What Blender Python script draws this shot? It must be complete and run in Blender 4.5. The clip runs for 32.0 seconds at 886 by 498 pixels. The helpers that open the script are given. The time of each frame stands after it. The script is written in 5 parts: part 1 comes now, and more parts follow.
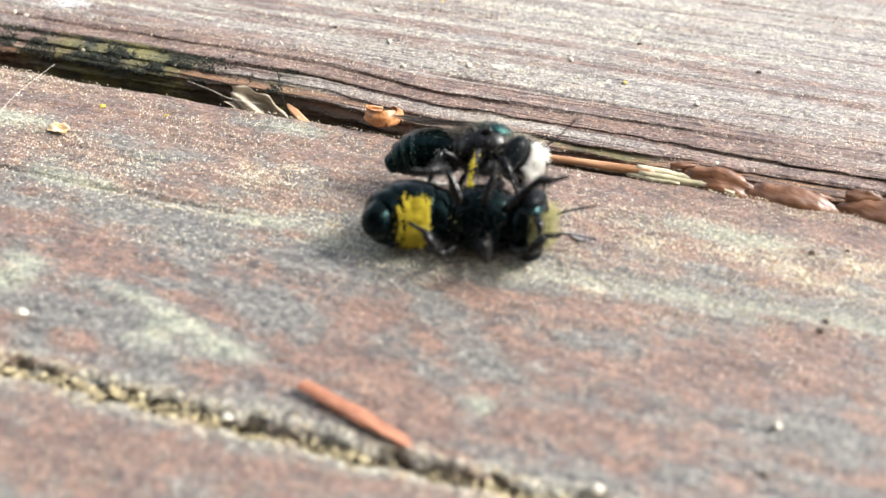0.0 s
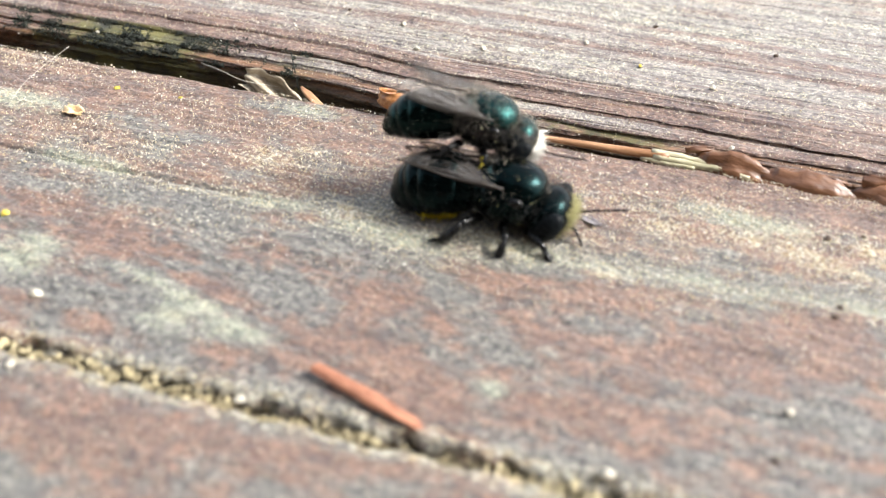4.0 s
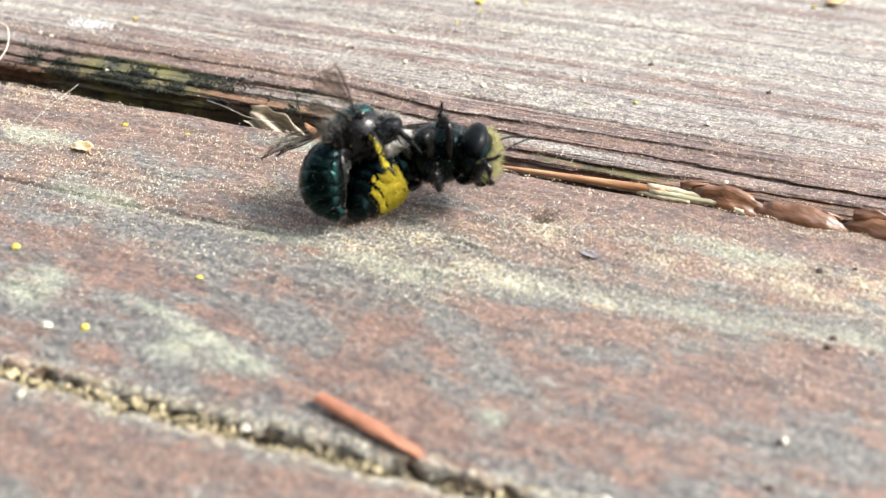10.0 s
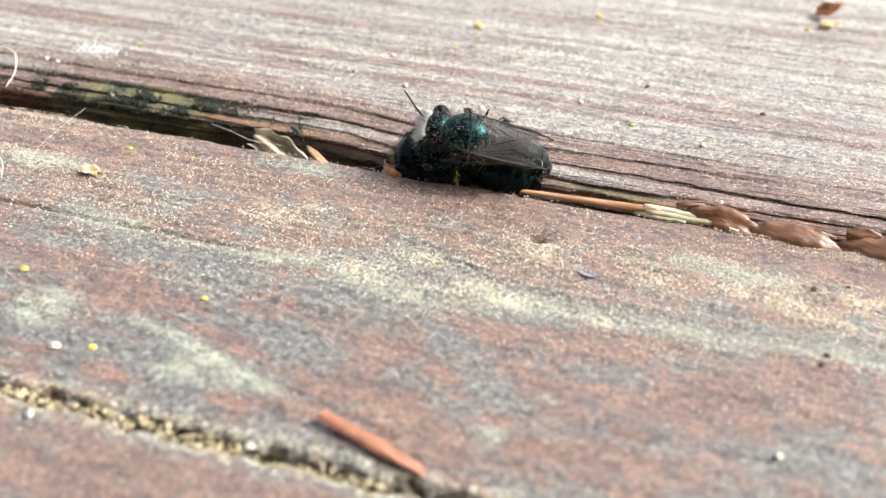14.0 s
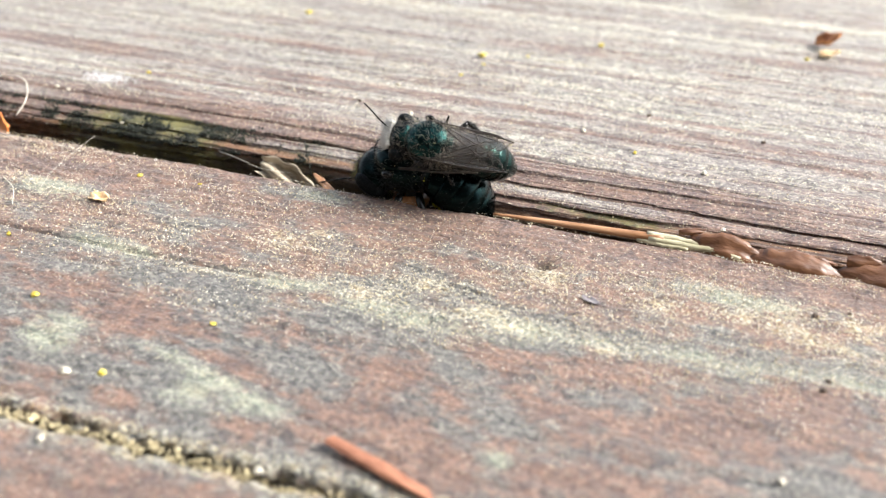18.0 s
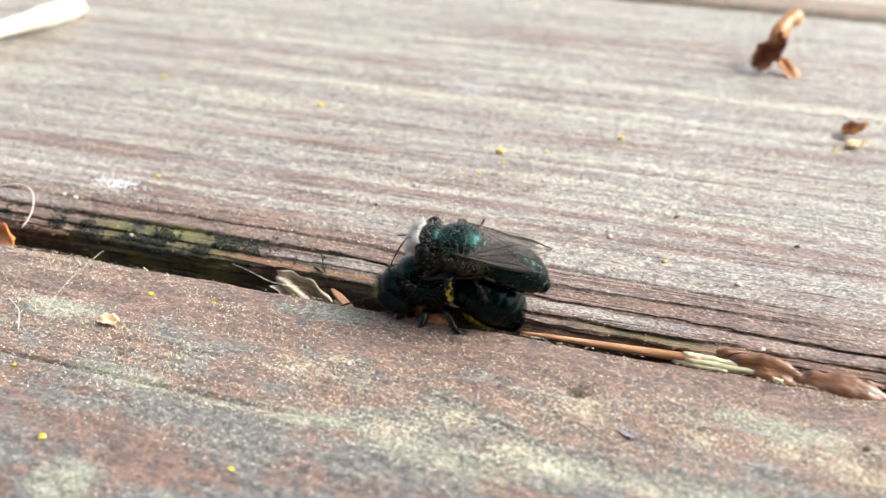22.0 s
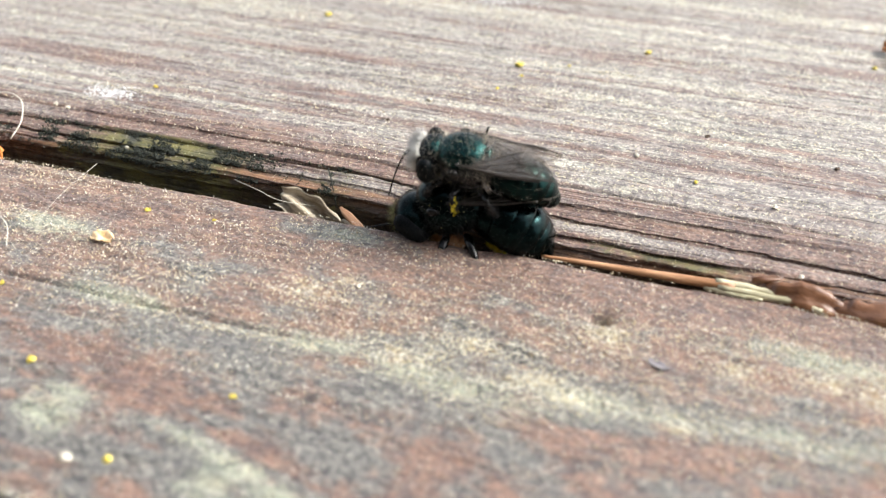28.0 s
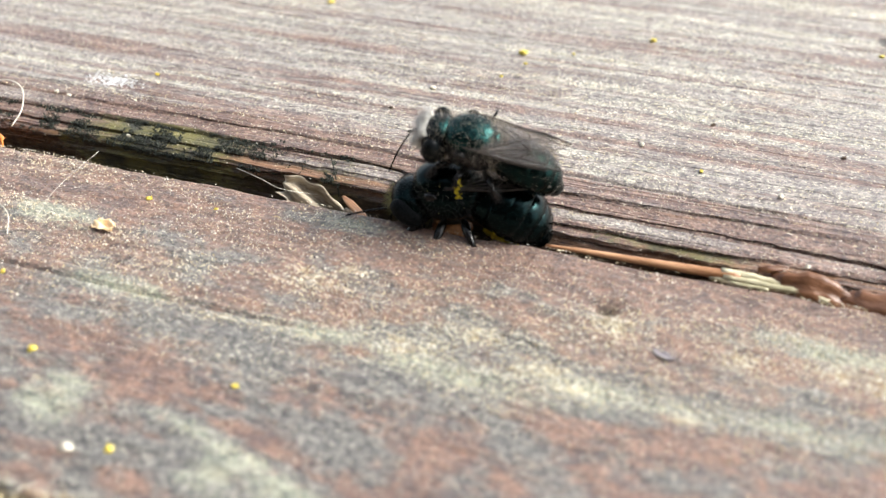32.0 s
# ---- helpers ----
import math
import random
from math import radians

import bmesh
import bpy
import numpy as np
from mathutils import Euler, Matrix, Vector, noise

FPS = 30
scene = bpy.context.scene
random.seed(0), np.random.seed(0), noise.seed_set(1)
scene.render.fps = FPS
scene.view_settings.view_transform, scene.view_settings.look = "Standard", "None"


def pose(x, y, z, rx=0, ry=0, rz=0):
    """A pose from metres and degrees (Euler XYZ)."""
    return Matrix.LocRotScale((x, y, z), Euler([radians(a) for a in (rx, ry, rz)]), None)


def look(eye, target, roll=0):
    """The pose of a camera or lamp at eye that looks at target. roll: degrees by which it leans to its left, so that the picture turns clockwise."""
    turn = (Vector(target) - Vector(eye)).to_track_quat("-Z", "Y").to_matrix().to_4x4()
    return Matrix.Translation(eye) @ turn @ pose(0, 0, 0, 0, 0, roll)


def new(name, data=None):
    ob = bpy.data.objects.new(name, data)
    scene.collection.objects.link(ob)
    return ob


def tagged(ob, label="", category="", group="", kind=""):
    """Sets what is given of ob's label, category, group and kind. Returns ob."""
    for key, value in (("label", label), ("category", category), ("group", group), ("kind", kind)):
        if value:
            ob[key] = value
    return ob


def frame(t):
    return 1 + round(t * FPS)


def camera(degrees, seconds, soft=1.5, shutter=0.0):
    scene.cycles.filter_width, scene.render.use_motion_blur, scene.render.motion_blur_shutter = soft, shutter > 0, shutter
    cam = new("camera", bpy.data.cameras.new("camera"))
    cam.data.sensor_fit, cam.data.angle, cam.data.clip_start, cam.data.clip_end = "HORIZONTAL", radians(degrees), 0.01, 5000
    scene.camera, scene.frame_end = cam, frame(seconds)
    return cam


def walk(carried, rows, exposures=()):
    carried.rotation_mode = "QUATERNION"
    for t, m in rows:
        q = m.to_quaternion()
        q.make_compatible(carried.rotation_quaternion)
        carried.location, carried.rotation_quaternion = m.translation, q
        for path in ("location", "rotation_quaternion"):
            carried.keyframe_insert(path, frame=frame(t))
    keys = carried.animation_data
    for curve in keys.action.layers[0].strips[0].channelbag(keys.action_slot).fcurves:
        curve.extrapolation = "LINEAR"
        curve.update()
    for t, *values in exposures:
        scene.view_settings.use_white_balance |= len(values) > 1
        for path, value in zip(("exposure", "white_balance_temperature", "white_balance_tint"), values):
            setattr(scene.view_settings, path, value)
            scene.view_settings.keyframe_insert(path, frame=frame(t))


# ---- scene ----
MM = 0.001
cam = camera(49.0, 32.0, soft=1.35, shutter=0.5)
# seconds, place in metres, turn in degrees
PATH = [
    (0, 0.01271, -0.05260, 0.03400, 52.253, -1.483, 16.070),
    (0.5, 0.01276, -0.05244, 0.03400, 51.718, -1.377, 16.571),
    (1, 0.01263, -0.05238, 0.03390, 51.560, -1.356, 16.738),
    (1.5, 0.01266, -0.05230, 0.03378, 51.202, -1.290, 16.887),
    (2, 0.01264, -0.05230, 0.03376, 51.023, -1.317, 16.914),
    (2.5, 0.01272, -0.05235, 0.03386, 51.111, -1.252, 16.933),
    (4.5, 0.01278, -0.05256, 0.03402, 51.380, -1.218, 16.925),
    (5, 0.01278, -0.05266, 0.03416, 51.675, -1.256, 16.884),
    (5.5, 0.01294, -0.05285, 0.03442, 51.929, -1.154, 16.786),
    (6, 0.01301, -0.05295, 0.03453, 52.246, -1.145, 16.719),
    (6.5, 0.01311, -0.05341, 0.03485, 52.727, -1.058, 16.693),
    (7, 0.01312, -0.05348, 0.03487, 53.125, -1.073, 16.725),
    (7.5, 0.01308, -0.05354, 0.03485, 53.380, -1.109, 16.771),
    (8, 0.01305, -0.05347, 0.03471, 53.356, -1.094, 16.812),
    (8.5, 0.01307, -0.05350, 0.03474, 53.259, -1.158, 16.857),
    (9, 0.01303, -0.05345, 0.03473, 53.226, -1.168, 16.818),
    (9.5, 0.01305, -0.05346, 0.03472, 53.214, -1.132, 16.877),
    (10, 0.01305, -0.05350, 0.03471, 53.228, -1.129, 16.912),
    (10.5, 0.01299, -0.05351, 0.03476, 53.197, -1.178, 16.888),
    (11, 0.01306, -0.05356, 0.03475, 53.341, -1.123, 16.880),
    (11.5, 0.01303, -0.05352, 0.03477, 53.337, -1.121, 16.864),
    (12, 0.01303, -0.05367, 0.03482, 53.476, -1.134, 16.863),
    (12.5, 0.01300, -0.05357, 0.03471, 53.473, -1.121, 16.930),
    (13, 0.01300, -0.05372, 0.03488, 53.426, -1.048, 16.856),
    (13.5, 0.01325, -0.05403, 0.03520, 53.739, -0.926, 16.848),
    (14, 0.01327, -0.05428, 0.03540, 54.360, -0.925, 16.793),
    (14.5, 0.01326, -0.05442, 0.03551, 54.802, -0.962, 16.802),
    (15, 0.01324, -0.05443, 0.03550, 55.045, -0.998, 16.851),
    (15.5, 0.01326, -0.05456, 0.03563, 55.270, -0.943, 16.801),
    (17.5, 0.01328, -0.05483, 0.03588, 55.769, -0.926, 16.819),
    (18, 0.01317, -0.05492, 0.03589, 55.857, -0.968, 16.898),
    (18.5, 0.01325, -0.05502, 0.03605, 56.044, -0.927, 16.880),
    (19, 0.01334, -0.05508, 0.03613, 56.238, -0.858, 16.870),
    (19.5, 0.01332, -0.05513, 0.03609, 56.353, -0.879, 16.852),
    (20, 0.01321, -0.05514, 0.03613, 56.365, -0.883, 16.856),
    (20.5, 0.01335, -0.05528, 0.03630, 56.444, -0.762, 17.014),
    (21, 0.01341, -0.05534, 0.03659, 56.787, -0.658, 16.969),
    (21.5, 0.01316, -0.05460, 0.03817, 56.926, -0.424, 16.683),
    (21.7, 0.01252, -0.05228, 0.03902, 57.652, -0.088, 16.545),
    (22, 0.01020, -0.05034, 0.03868, 58.343, -0.228, 16.558),
    (22.2, 0.00939, -0.04990, 0.03794, 58.467, -0.412, 16.683),
    (22.5, 0.00925, -0.04921, 0.03705, 57.760, -0.407, 16.946),
    (23, 0.00896, -0.04856, 0.03657, 56.283, -0.643, 17.024),
    (23.5, 0.00875, -0.04789, 0.03609, 55.230, -0.689, 17.094),
    (24, 0.00864, -0.04756, 0.03602, 54.294, -0.690, 17.102),
    (24.5, 0.00858, -0.04750, 0.03587, 54.361, -0.715, 17.075),
    (25, 0.00847, -0.04739, 0.03573, 54.006, -0.745, 17.066),
    (25.5, 0.00848, -0.04733, 0.03569, 54.017, -0.709, 17.115),
    (27.5, 0.00847, -0.04749, 0.03580, 54.177, -0.763, 17.126),
    (28, 0.00852, -0.04748, 0.03581, 54.123, -0.735, 17.156),
    (28.5, 0.00847, -0.04748, 0.03579, 54.033, -0.703, 17.206),
    (29, 0.00845, -0.04751, 0.03589, 53.976, -0.742, 17.240),
    (29.5, 0.00848, -0.04744, 0.03585, 53.987, -0.705, 17.243),
    (30, 0.00840, -0.04737, 0.03574, 53.928, -0.728, 17.220),
    (30.5, 0.00837, -0.04730, 0.03565, 53.894, -0.720, 17.216),
    (31, 0.00834, -0.04722, 0.03555, 53.731, -0.744, 17.226),
    (31.5, 0.00832, -0.04714, 0.03549, 53.620, -0.709, 17.295),
    (32, 0.00836, -0.04718, 0.03555, 53.498, -0.716, 17.315),
]
walk(cam, [(r[0], pose(*r[1:])) for r in PATH], [(0.0, 1.67), (13.0, 1.67), (18.0, 1.64), (20.0, 1.55), (32.0, 1.52)])
cam.data.dof.use_dof = True
cam.data.dof.focus_distance = 0.066
cam.data.dof.aperture_fstop = 37.0

# ---- light: bright overcast daylight, brightest from behind and from the far end ----
SUN_ELEVATION, SUN_AZIMUTH = 43.0, 72.0
world = bpy.data.worlds.new("daylight")
scene.world = world
world.use_nodes = True
wt = world.node_tree
sky = wt.nodes.new("ShaderNodeTexSky")
sky.sky_type = "NISHITA"
sky.sun_disc = False
sky.sun_elevation = radians(SUN_ELEVATION)
sky.sun_rotation = radians(SUN_AZIMUTH)
sky.dust_density = 3.0
sky.ozone_density = 1.0
haze = wt.nodes.new("ShaderNodeHueSaturation")
haze.inputs["Saturation"].default_value = 0.42
wt.links.new(sky.outputs[0], haze.inputs["Color"])
wt.links.new(haze.outputs[0], wt.nodes["Background"].inputs[0])
wt.nodes["Background"].inputs[1].default_value = 0.15
sun = new("sun", bpy.data.lights.new("sun", "SUN"))
sun.data.energy = 2.3
sun.data.angle = radians(17)
sun.data.color = (1.0, 0.97, 0.925)
sun_from = Vector((math.sin(radians(SUN_AZIMUTH)) * math.cos(radians(SUN_ELEVATION)),
                   math.cos(radians(SUN_AZIMUTH)) * math.cos(radians(SUN_ELEVATION)), math.sin(radians(SUN_ELEVATION))))
sun.matrix_world = look(sun_from * 2, (0, 0, 0))


# ---- materials ----
class Nodes:
    """A small builder of node materials."""

    def __init__(self, name):
        self.mat = bpy.data.materials.new(name)
        self.mat.use_nodes = True
        self.tree = self.mat.node_tree
        self.bsdf = self.tree.nodes["Principled BSDF"]

    def put(self, socket, value):
        if isinstance(value, bpy.types.NodeSocket):
            self.tree.links.new(value, socket)
        elif isinstance(value, (tuple, list)) and len(value) == 3 and socket.type == "RGBA":
            socket.default_value = (*value, 1)
        else:
            socket.default_value = value

    def node(self, kind, inputs=(), **props):
        n = self.tree.nodes.new(kind)
        for key, value in props.items():
            setattr(n, key, value)
        for key, value in dict(inputs).items():
            self.put(n.inputs[key], value)
        return n

    def coords(self, stretch=(1, 1, 1)):
        tc = self.node("ShaderNodeTexCoord")
        return self.node("ShaderNodeMapping", {"Vector": tc.outputs["Object"], "Scale": stretch}).outputs[0]

    def noise(self, vector, scale, detail=4.0, rough=0.6):
        return self.node("ShaderNodeTexNoise", {"Vector": vector, "Scale": scale, "Detail": detail, "Roughness": rough}).outputs[0]

    def ramp(self, fac, low, high, a=0.0, b=1.0):
        return self.node("ShaderNodeMapRange", {0: fac, 1: low, 2: high, 3: a, 4: b}, interpolation_type="SMOOTHSTEP").outputs[0]

    def math(self, op, a, b=0.0):
        return self.node("ShaderNodeMath", {0: a, 1: b}, operation=op).outputs[0]

    def mix(self, fac, a, b, blend="MIX"):
        n = self.node("ShaderNodeMix", {}, data_type="RGBA", blend_type=blend)
        self.put(n.inputs[0], fac)
        self.put(n.inputs[6], a)
        self.put(n.inputs[7], b)
        return n.outputs[2]

    def bump(self, height, strength, distance):
        return self.node("ShaderNodeBump", {"Height": height, "Strength": strength, "Distance": distance}).outputs[0]

    def surface(self, **values):
        for key, value in values.items():
            self.put(self.bsdf.inputs[key.replace("_", " ")], value)
        return self.mat


def wood_material(name, mottled):
    """Weathered stained softwood; the attribute 'wear' holds red stain, pale bleaching with painted far sheen, and
    cream dust; the second one moss, rot with painted gap shade, and bare wood.
    """
    n = Nodes(name)
    wear = n.node("ShaderNodeSeparateColor", {0: n.node("ShaderNodeAttribute", attribute_name="wear").outputs["Color"]})
    moss_shade_bare = n.node("ShaderNodeSeparateColor", {0: n.node("ShaderNodeAttribute", attribute_name="moss_shade_bare").outputs["Color"]})
    along = n.coords((0.4, 1.0, 1.0) if mottled else (0.1, 1.0, 1.0))
    plain = n.coords((0.75, 1.0, 1.0))
    grain = n.noise(along, 1500.0, 5.0, 0.7)
    cloud = n.noise(plain, 170.0, 5.0, 0.65)
    blotch = n.noise(n.coords((0.6, 1.0, 1.0)), 640.0, 6.0, 0.75)
    speck = n.noise(plain, 2300.0, 5.0, 0.8)
    dots = n.noise(plain, 5600.0, 2.0, 0.6)
    fleck = n.noise(plain, 6400.0, 3.0, 0.7)
    tint = n.noise(plain, 1100.0, 3.0, 0.6)

    def offset(value, centre_noise, gain):
        return n.math("ADD", value, n.math("MULTIPLY", n.math("SUBTRACT", centre_noise, 0.5), gain))

    if mottled:
        grey = n.mix(n.ramp(speck, 0.36, 0.64), (0.05, 0.049, 0.05), (0.215, 0.21, 0.186))
        stain = n.mix(n.ramp(blotch, 0.36, 0.64), (0.085, 0.041, 0.031), (0.215, 0.118, 0.08))
        stain = n.mix(n.ramp(dots, 0.5, 0.62, 0.0, 0.45), stain, (0.34, 0.22, 0.17))
        red = n.ramp(offset(offset(wear.outputs[0], cloud, 2.3), blotch, 1.9), 0.1, 0.66)
        base = n.mix(n.math("MULTIPLY", red, 0.82), grey, stain)
        base = n.mix(n.ramp(tint, 0.5, 0.68, 0.0, 0.5), base, (0.055, 0.046, 0.054))
        pale = n.ramp(offset(offset(n.math("MULTIPLY", wear.outputs[1], 0.9), speck, -2.2), blotch, -0.9), 0.3, 0.85)
        base = n.mix(n.math("MULTIPLY", pale, 0.7), base, n.mix(n.ramp(tint, 0.35, 0.62), (0.15, 0.18, 0.135), (0.37, 0.385, 0.29)))
        rusty = n.ramp(n.math("ADD", wear.outputs[2], n.math("MULTIPLY", n.math("SUBTRACT", tint, 0.5), 3.0)), 0.55, 1.0)
        base = n.mix(n.math("MULTIPLY", rusty, n.ramp(dots, 0.42, 0.58, 0.05, 0.6)), base, (0.42, 0.31, 0.13))
    else:
        band = n.noise(n.coords((0.06, 1.0, 1.0)), 950.0, 4.0, 0.65)
        stain = n.mix(n.ramp(blotch, 0.36, 0.64), (0.092, 0.05, 0.039), (0.19, 0.116, 0.088))
        grey = n.mix(n.ramp(speck, 0.36, 0.64), (0.11, 0.096, 0.092), (0.27, 0.245, 0.222))
        red = n.ramp(offset(offset(wear.outputs[0], band, 2.2), cloud, 0.9), -0.05, 0.7)
        base = n.mix(n.math("MULTIPLY", red, 0.85), grey, stain)
        line = n.noise(n.coords((0.02, 1.0, 1.0)), 1900.0, 3.0, 0.6)
        base = n.mix(n.math("MULTIPLY", n.ramp(line, 0.54, 0.64), n.ramp(cloud, 0.35, 0.6, 0.0, 0.2)), base, (0.07, 0.042, 0.038))
        dash = n.noise(n.coords((0.45, 1.0, 1.0)), 1700.0, 4.0, 0.7)
        pale = n.ramp(offset(offset(wear.outputs[1], dash, 4.2), band, -0.8), 0.62, 1.35)
        base = n.mix(n.math("MULTIPLY", pale, 0.66), base, n.mix(n.ramp(tint, 0.38, 0.62), (0.2, 0.204, 0.176), (0.37, 0.366, 0.305)))
        grain = n.math("SUBTRACT", grain, n.math("MULTIPLY", n.ramp(line, 0.52, 0.64), 0.5))
    base = n.mix(1.0, base, n.mix(n.ramp(n.noise(plain, 4200.0, 3.0, 0.7), 0.36, 0.64), (0.56, 0.56, 0.58), (1.4, 1.38, 1.32)), "MULTIPLY")
    # fine cream dust lying in the pores
    cream = n.ramp(n.math("ADD", fleck, n.math("MULTIPLY", n.math("ADD", wear.outputs[2], n.math("MULTIPLY", wear.outputs[1], 0.3)), 0.17)), 0.635, 0.67)
    base = n.mix(n.math("MULTIPLY", cream, 0.85), base, n.mix(n.ramp(speck, 0.4, 0.6), (0.5, 0.43, 0.26), (0.66, 0.64, 0.52)))
    base = n.mix(n.math("MULTIPLY", n.ramp(dots, 0.56, 0.62), n.ramp(blotch, 0.65, 0.4, 0.2, 0.65)), base, (0.035, 0.028, 0.035))
    bare = n.ramp(offset(moss_shade_bare.outputs[2], grain, 0.9), 0.3, 0.8)
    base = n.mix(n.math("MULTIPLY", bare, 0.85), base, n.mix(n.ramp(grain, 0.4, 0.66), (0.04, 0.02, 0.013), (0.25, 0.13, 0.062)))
    # dark channel: rot, plus the shade of gaps painted into the colour
    rot_shade = n.ramp(offset(moss_shade_bare.outputs[1], blotch, 1.2), 0.3, 0.8)
    base = n.mix(n.math("MULTIPLY", rot_shade, 0.92), base, n.mix(n.ramp(speck, 0.35, 0.65), (0.016, 0.011, 0.007), (0.1, 0.068, 0.036)))
    moss = n.ramp(offset(moss_shade_bare.outputs[0], speck, 1.6), 0.4, 0.8)
    base = n.mix(n.math("MULTIPLY", moss, 0.85), base, n.mix(n.ramp(blotch, 0.35, 0.65), (0.02, 0.026, 0.018), (0.15, 0.14, 0.04)))
    height = n.math("ADD", n.math("MULTIPLY", grain, 0.5 if mottled else 0.9), n.math("ADD", n.math("MULTIPLY", speck, 0.7 if mottled else 0.25), n.math("MULTIPLY", dots, 0.3)))
    rough = n.ramp(blotch, 0.3, 0.7, 0.3, 0.52)
    return n.surface(Base_Color=base, Roughness=rough, Normal=n.bump(height, 1.0, 0.00036 if mottled else 0.00022), Specular_IOR_Level=0.6)


def simple_material(name, dark, light, scale, rough=0.6, bump=0.3, depth=0.00005, metal=0.0, stretch=(1, 1, 1), **more):
    n = Nodes(name)
    v = n.coords(stretch)
    a, b = n.noise(v, scale, 4.0), n.noise(v, scale * 4.7, 3.0)
    fac = n.ramp(n.math("ADD", n.math("MULTIPLY", a, 0.65), n.math("MULTIPLY", b, 0.35)), 0.36, 0.64)
    return n.surface(Base_Color=n.mix(fac, dark, light), Roughness=n.ramp(a, 0.3, 0.7, max(rough - 0.08, 0.02), min(rough + 0.08, 1)), Metallic=metal,
                     Normal=n.bump(n.math("ADD", a, b), bump, depth), **more)


WOOD, RIDGED_WOOD = wood_material("mottled_wood", True), wood_material("ridged_wood", False)
SOIL = simple_material("soil", (0.006, 0.005, 0.004), (0.03, 0.022, 0.015), 300.0, 0.9, 0.8, 0.0005)
TEAL = simple_material("metallic_cuticle", (0.002, 0.008, 0.0078), (0.0105, 0.042, 0.0395), 2200.0, 0.25, 0.6, 0.00004, metal=0.92)
BLUE = simple_material("dark_cuticle", (0.0008, 0.0025, 0.0027), (0.003, 0.0118, 0.0122), 1900.0, 0.2, 0.3, 0.00002, metal=0.92)
GREEN = simple_material("green_black_cuticle", (0.001, 0.0036, 0.0034), (0.0048, 0.021, 0.019), 1900.0, 0.2, 0.3, 0.00002, metal=0.92)
GLOSS = simple_material("glossy_black_cuticle", (0.0015, 0.002, 0.0025), (0.003, 0.005, 0.006), 1600.0, 0.13, 0.2, 0.00003, Specular_IOR_Level=0.14)
BLACK = simple_material("black_cuticle", (0.001, 0.001, 0.001), (0.003, 0.003, 0.003), 2500.0, 0.26, 0.3, 0.00002, Specular_IOR_Level=0.3)
EYE = simple_material("compound_eye", (0.003, 0.004, 0.005), (0.008, 0.01, 0.011), 9000.0, 0.3, 0.3, 0.00001, Specular_IOR_Level=0.05)
WHITE_HAIR = simple_material("white_hair", (0.62, 0.6, 0.54), (0.8, 0.79, 0.75), 2000.0, 0.7, 0.0)
PALE_HAIR = simple_material("buff_hair", (0.22, 0.19, 0.145), (0.4, 0.36, 0.29), 2000.0, 0.7, 0.0)
DARK_HAIR = simple_material("black_hair", (0.001, 0.001, 0.001), (0.005, 0.005, 0.005), 2000.0, 0.6, 0.0)
POLLEN = simple_material("yellow_pollen", (0.5, 0.36, 0.012), (0.78, 0.66, 0.04), 5200.0, 0.85, 0.9, 0.00012)
DULL_POLLEN = simple_material("dusty_pollen", (0.26, 0.25, 0.07), (0.54, 0.5, 0.25), 5200.0, 0.85, 0.9, 0.0001)
VEIN = simple_material("wing_vein", (0.012, 0.009, 0.007), (0.04, 0.03, 0.022), 2000.0, 0.5, 0.0)
BROWN_LEAF = simple_material("dry_brown_leaf", (0.075, 0.03, 0.013), (0.18, 0.08, 0.036), 500.0, 0.38, 0.5, 0.0002, stretch=(0.3, 1, 1))
GREY_LEAF = simple_material("grey_leaf", (0.2, 0.16, 0.11), (0.48, 0.42, 0.32), 1400.0, 0.88, 0.6, 0.0001, stretch=(0.3, 1, 1))
ORANGE_BRACT = simple_material("orange_bract", (0.22, 0.08, 0.02), (0.5, 0.24, 0.09), 700.0, 0.42, 0.5, 0.0001)
RED_BARK = simple_material("red_splinter", (0.2, 0.075, 0.04), (0.42, 0.19, 0.11), 900.0, 0.7, 0.7, 0.0001, stretch=(0.2, 1, 1))
NEEDLE = simple_material("dry_needle", (0.2, 0.085, 0.03), (0.46, 0.26, 0.14), 900.0, 0.42, 0.5, 0.00008, stretch=(0.15, 1, 1))
NEEDLE_TIP = simple_material("pale_needle_base", (0.24, 0.22, 0.13), (0.52, 0.48, 0.33), 900.0, 0.45, 0.5, 0.00008, stretch=(0.2, 1, 1))
TAN_PETAL = simple_material("tan_petal", (0.5, 0.3, 0.13), (0.78, 0.6, 0.36), 1500.0, 0.6, 0.5, 0.00008)
YELLOW_CRUMB = simple_material("yellow_crumb", (0.52, 0.38, 0.03), (0.76, 0.66, 0.14), 3000.0, 0.7, 0.6, 0.00008)
WHITE_CRUMB = simple_material("white_crumb", (0.48, 0.44, 0.34), (0.72, 0.68, 0.58), 3000.0, 0.6, 0.6, 0.00008)
DARK_CRUMB = simple_material("dark_crumb", (0.045, 0.03, 0.022), (0.14, 0.095, 0.065), 3000.0, 0.8, 0.6, 0.00008)
STRAW = simple_material("pale_straw", (0.55, 0.5, 0.38), (0.78, 0.75, 0.64), 800.0, 0.5, 0.5, 0.0001, stretch=(0.2, 1, 1))
THREAD = simple_material("pale_fibre", (0.45, 0.42, 0.34), (0.66, 0.63, 0.54), 2000.0, 0.5, 0.0)
MOSS = simple_material("moss", (0.006, 0.008, 0.007), (0.035, 0.042, 0.03), 4000.0, 0.9, 0.8, 0.0001)
CRACK_DIRT = simple_material("crack_dirt", (0.1, 0.075, 0.04), (0.6, 0.52, 0.32), 2600.0, 0.8)
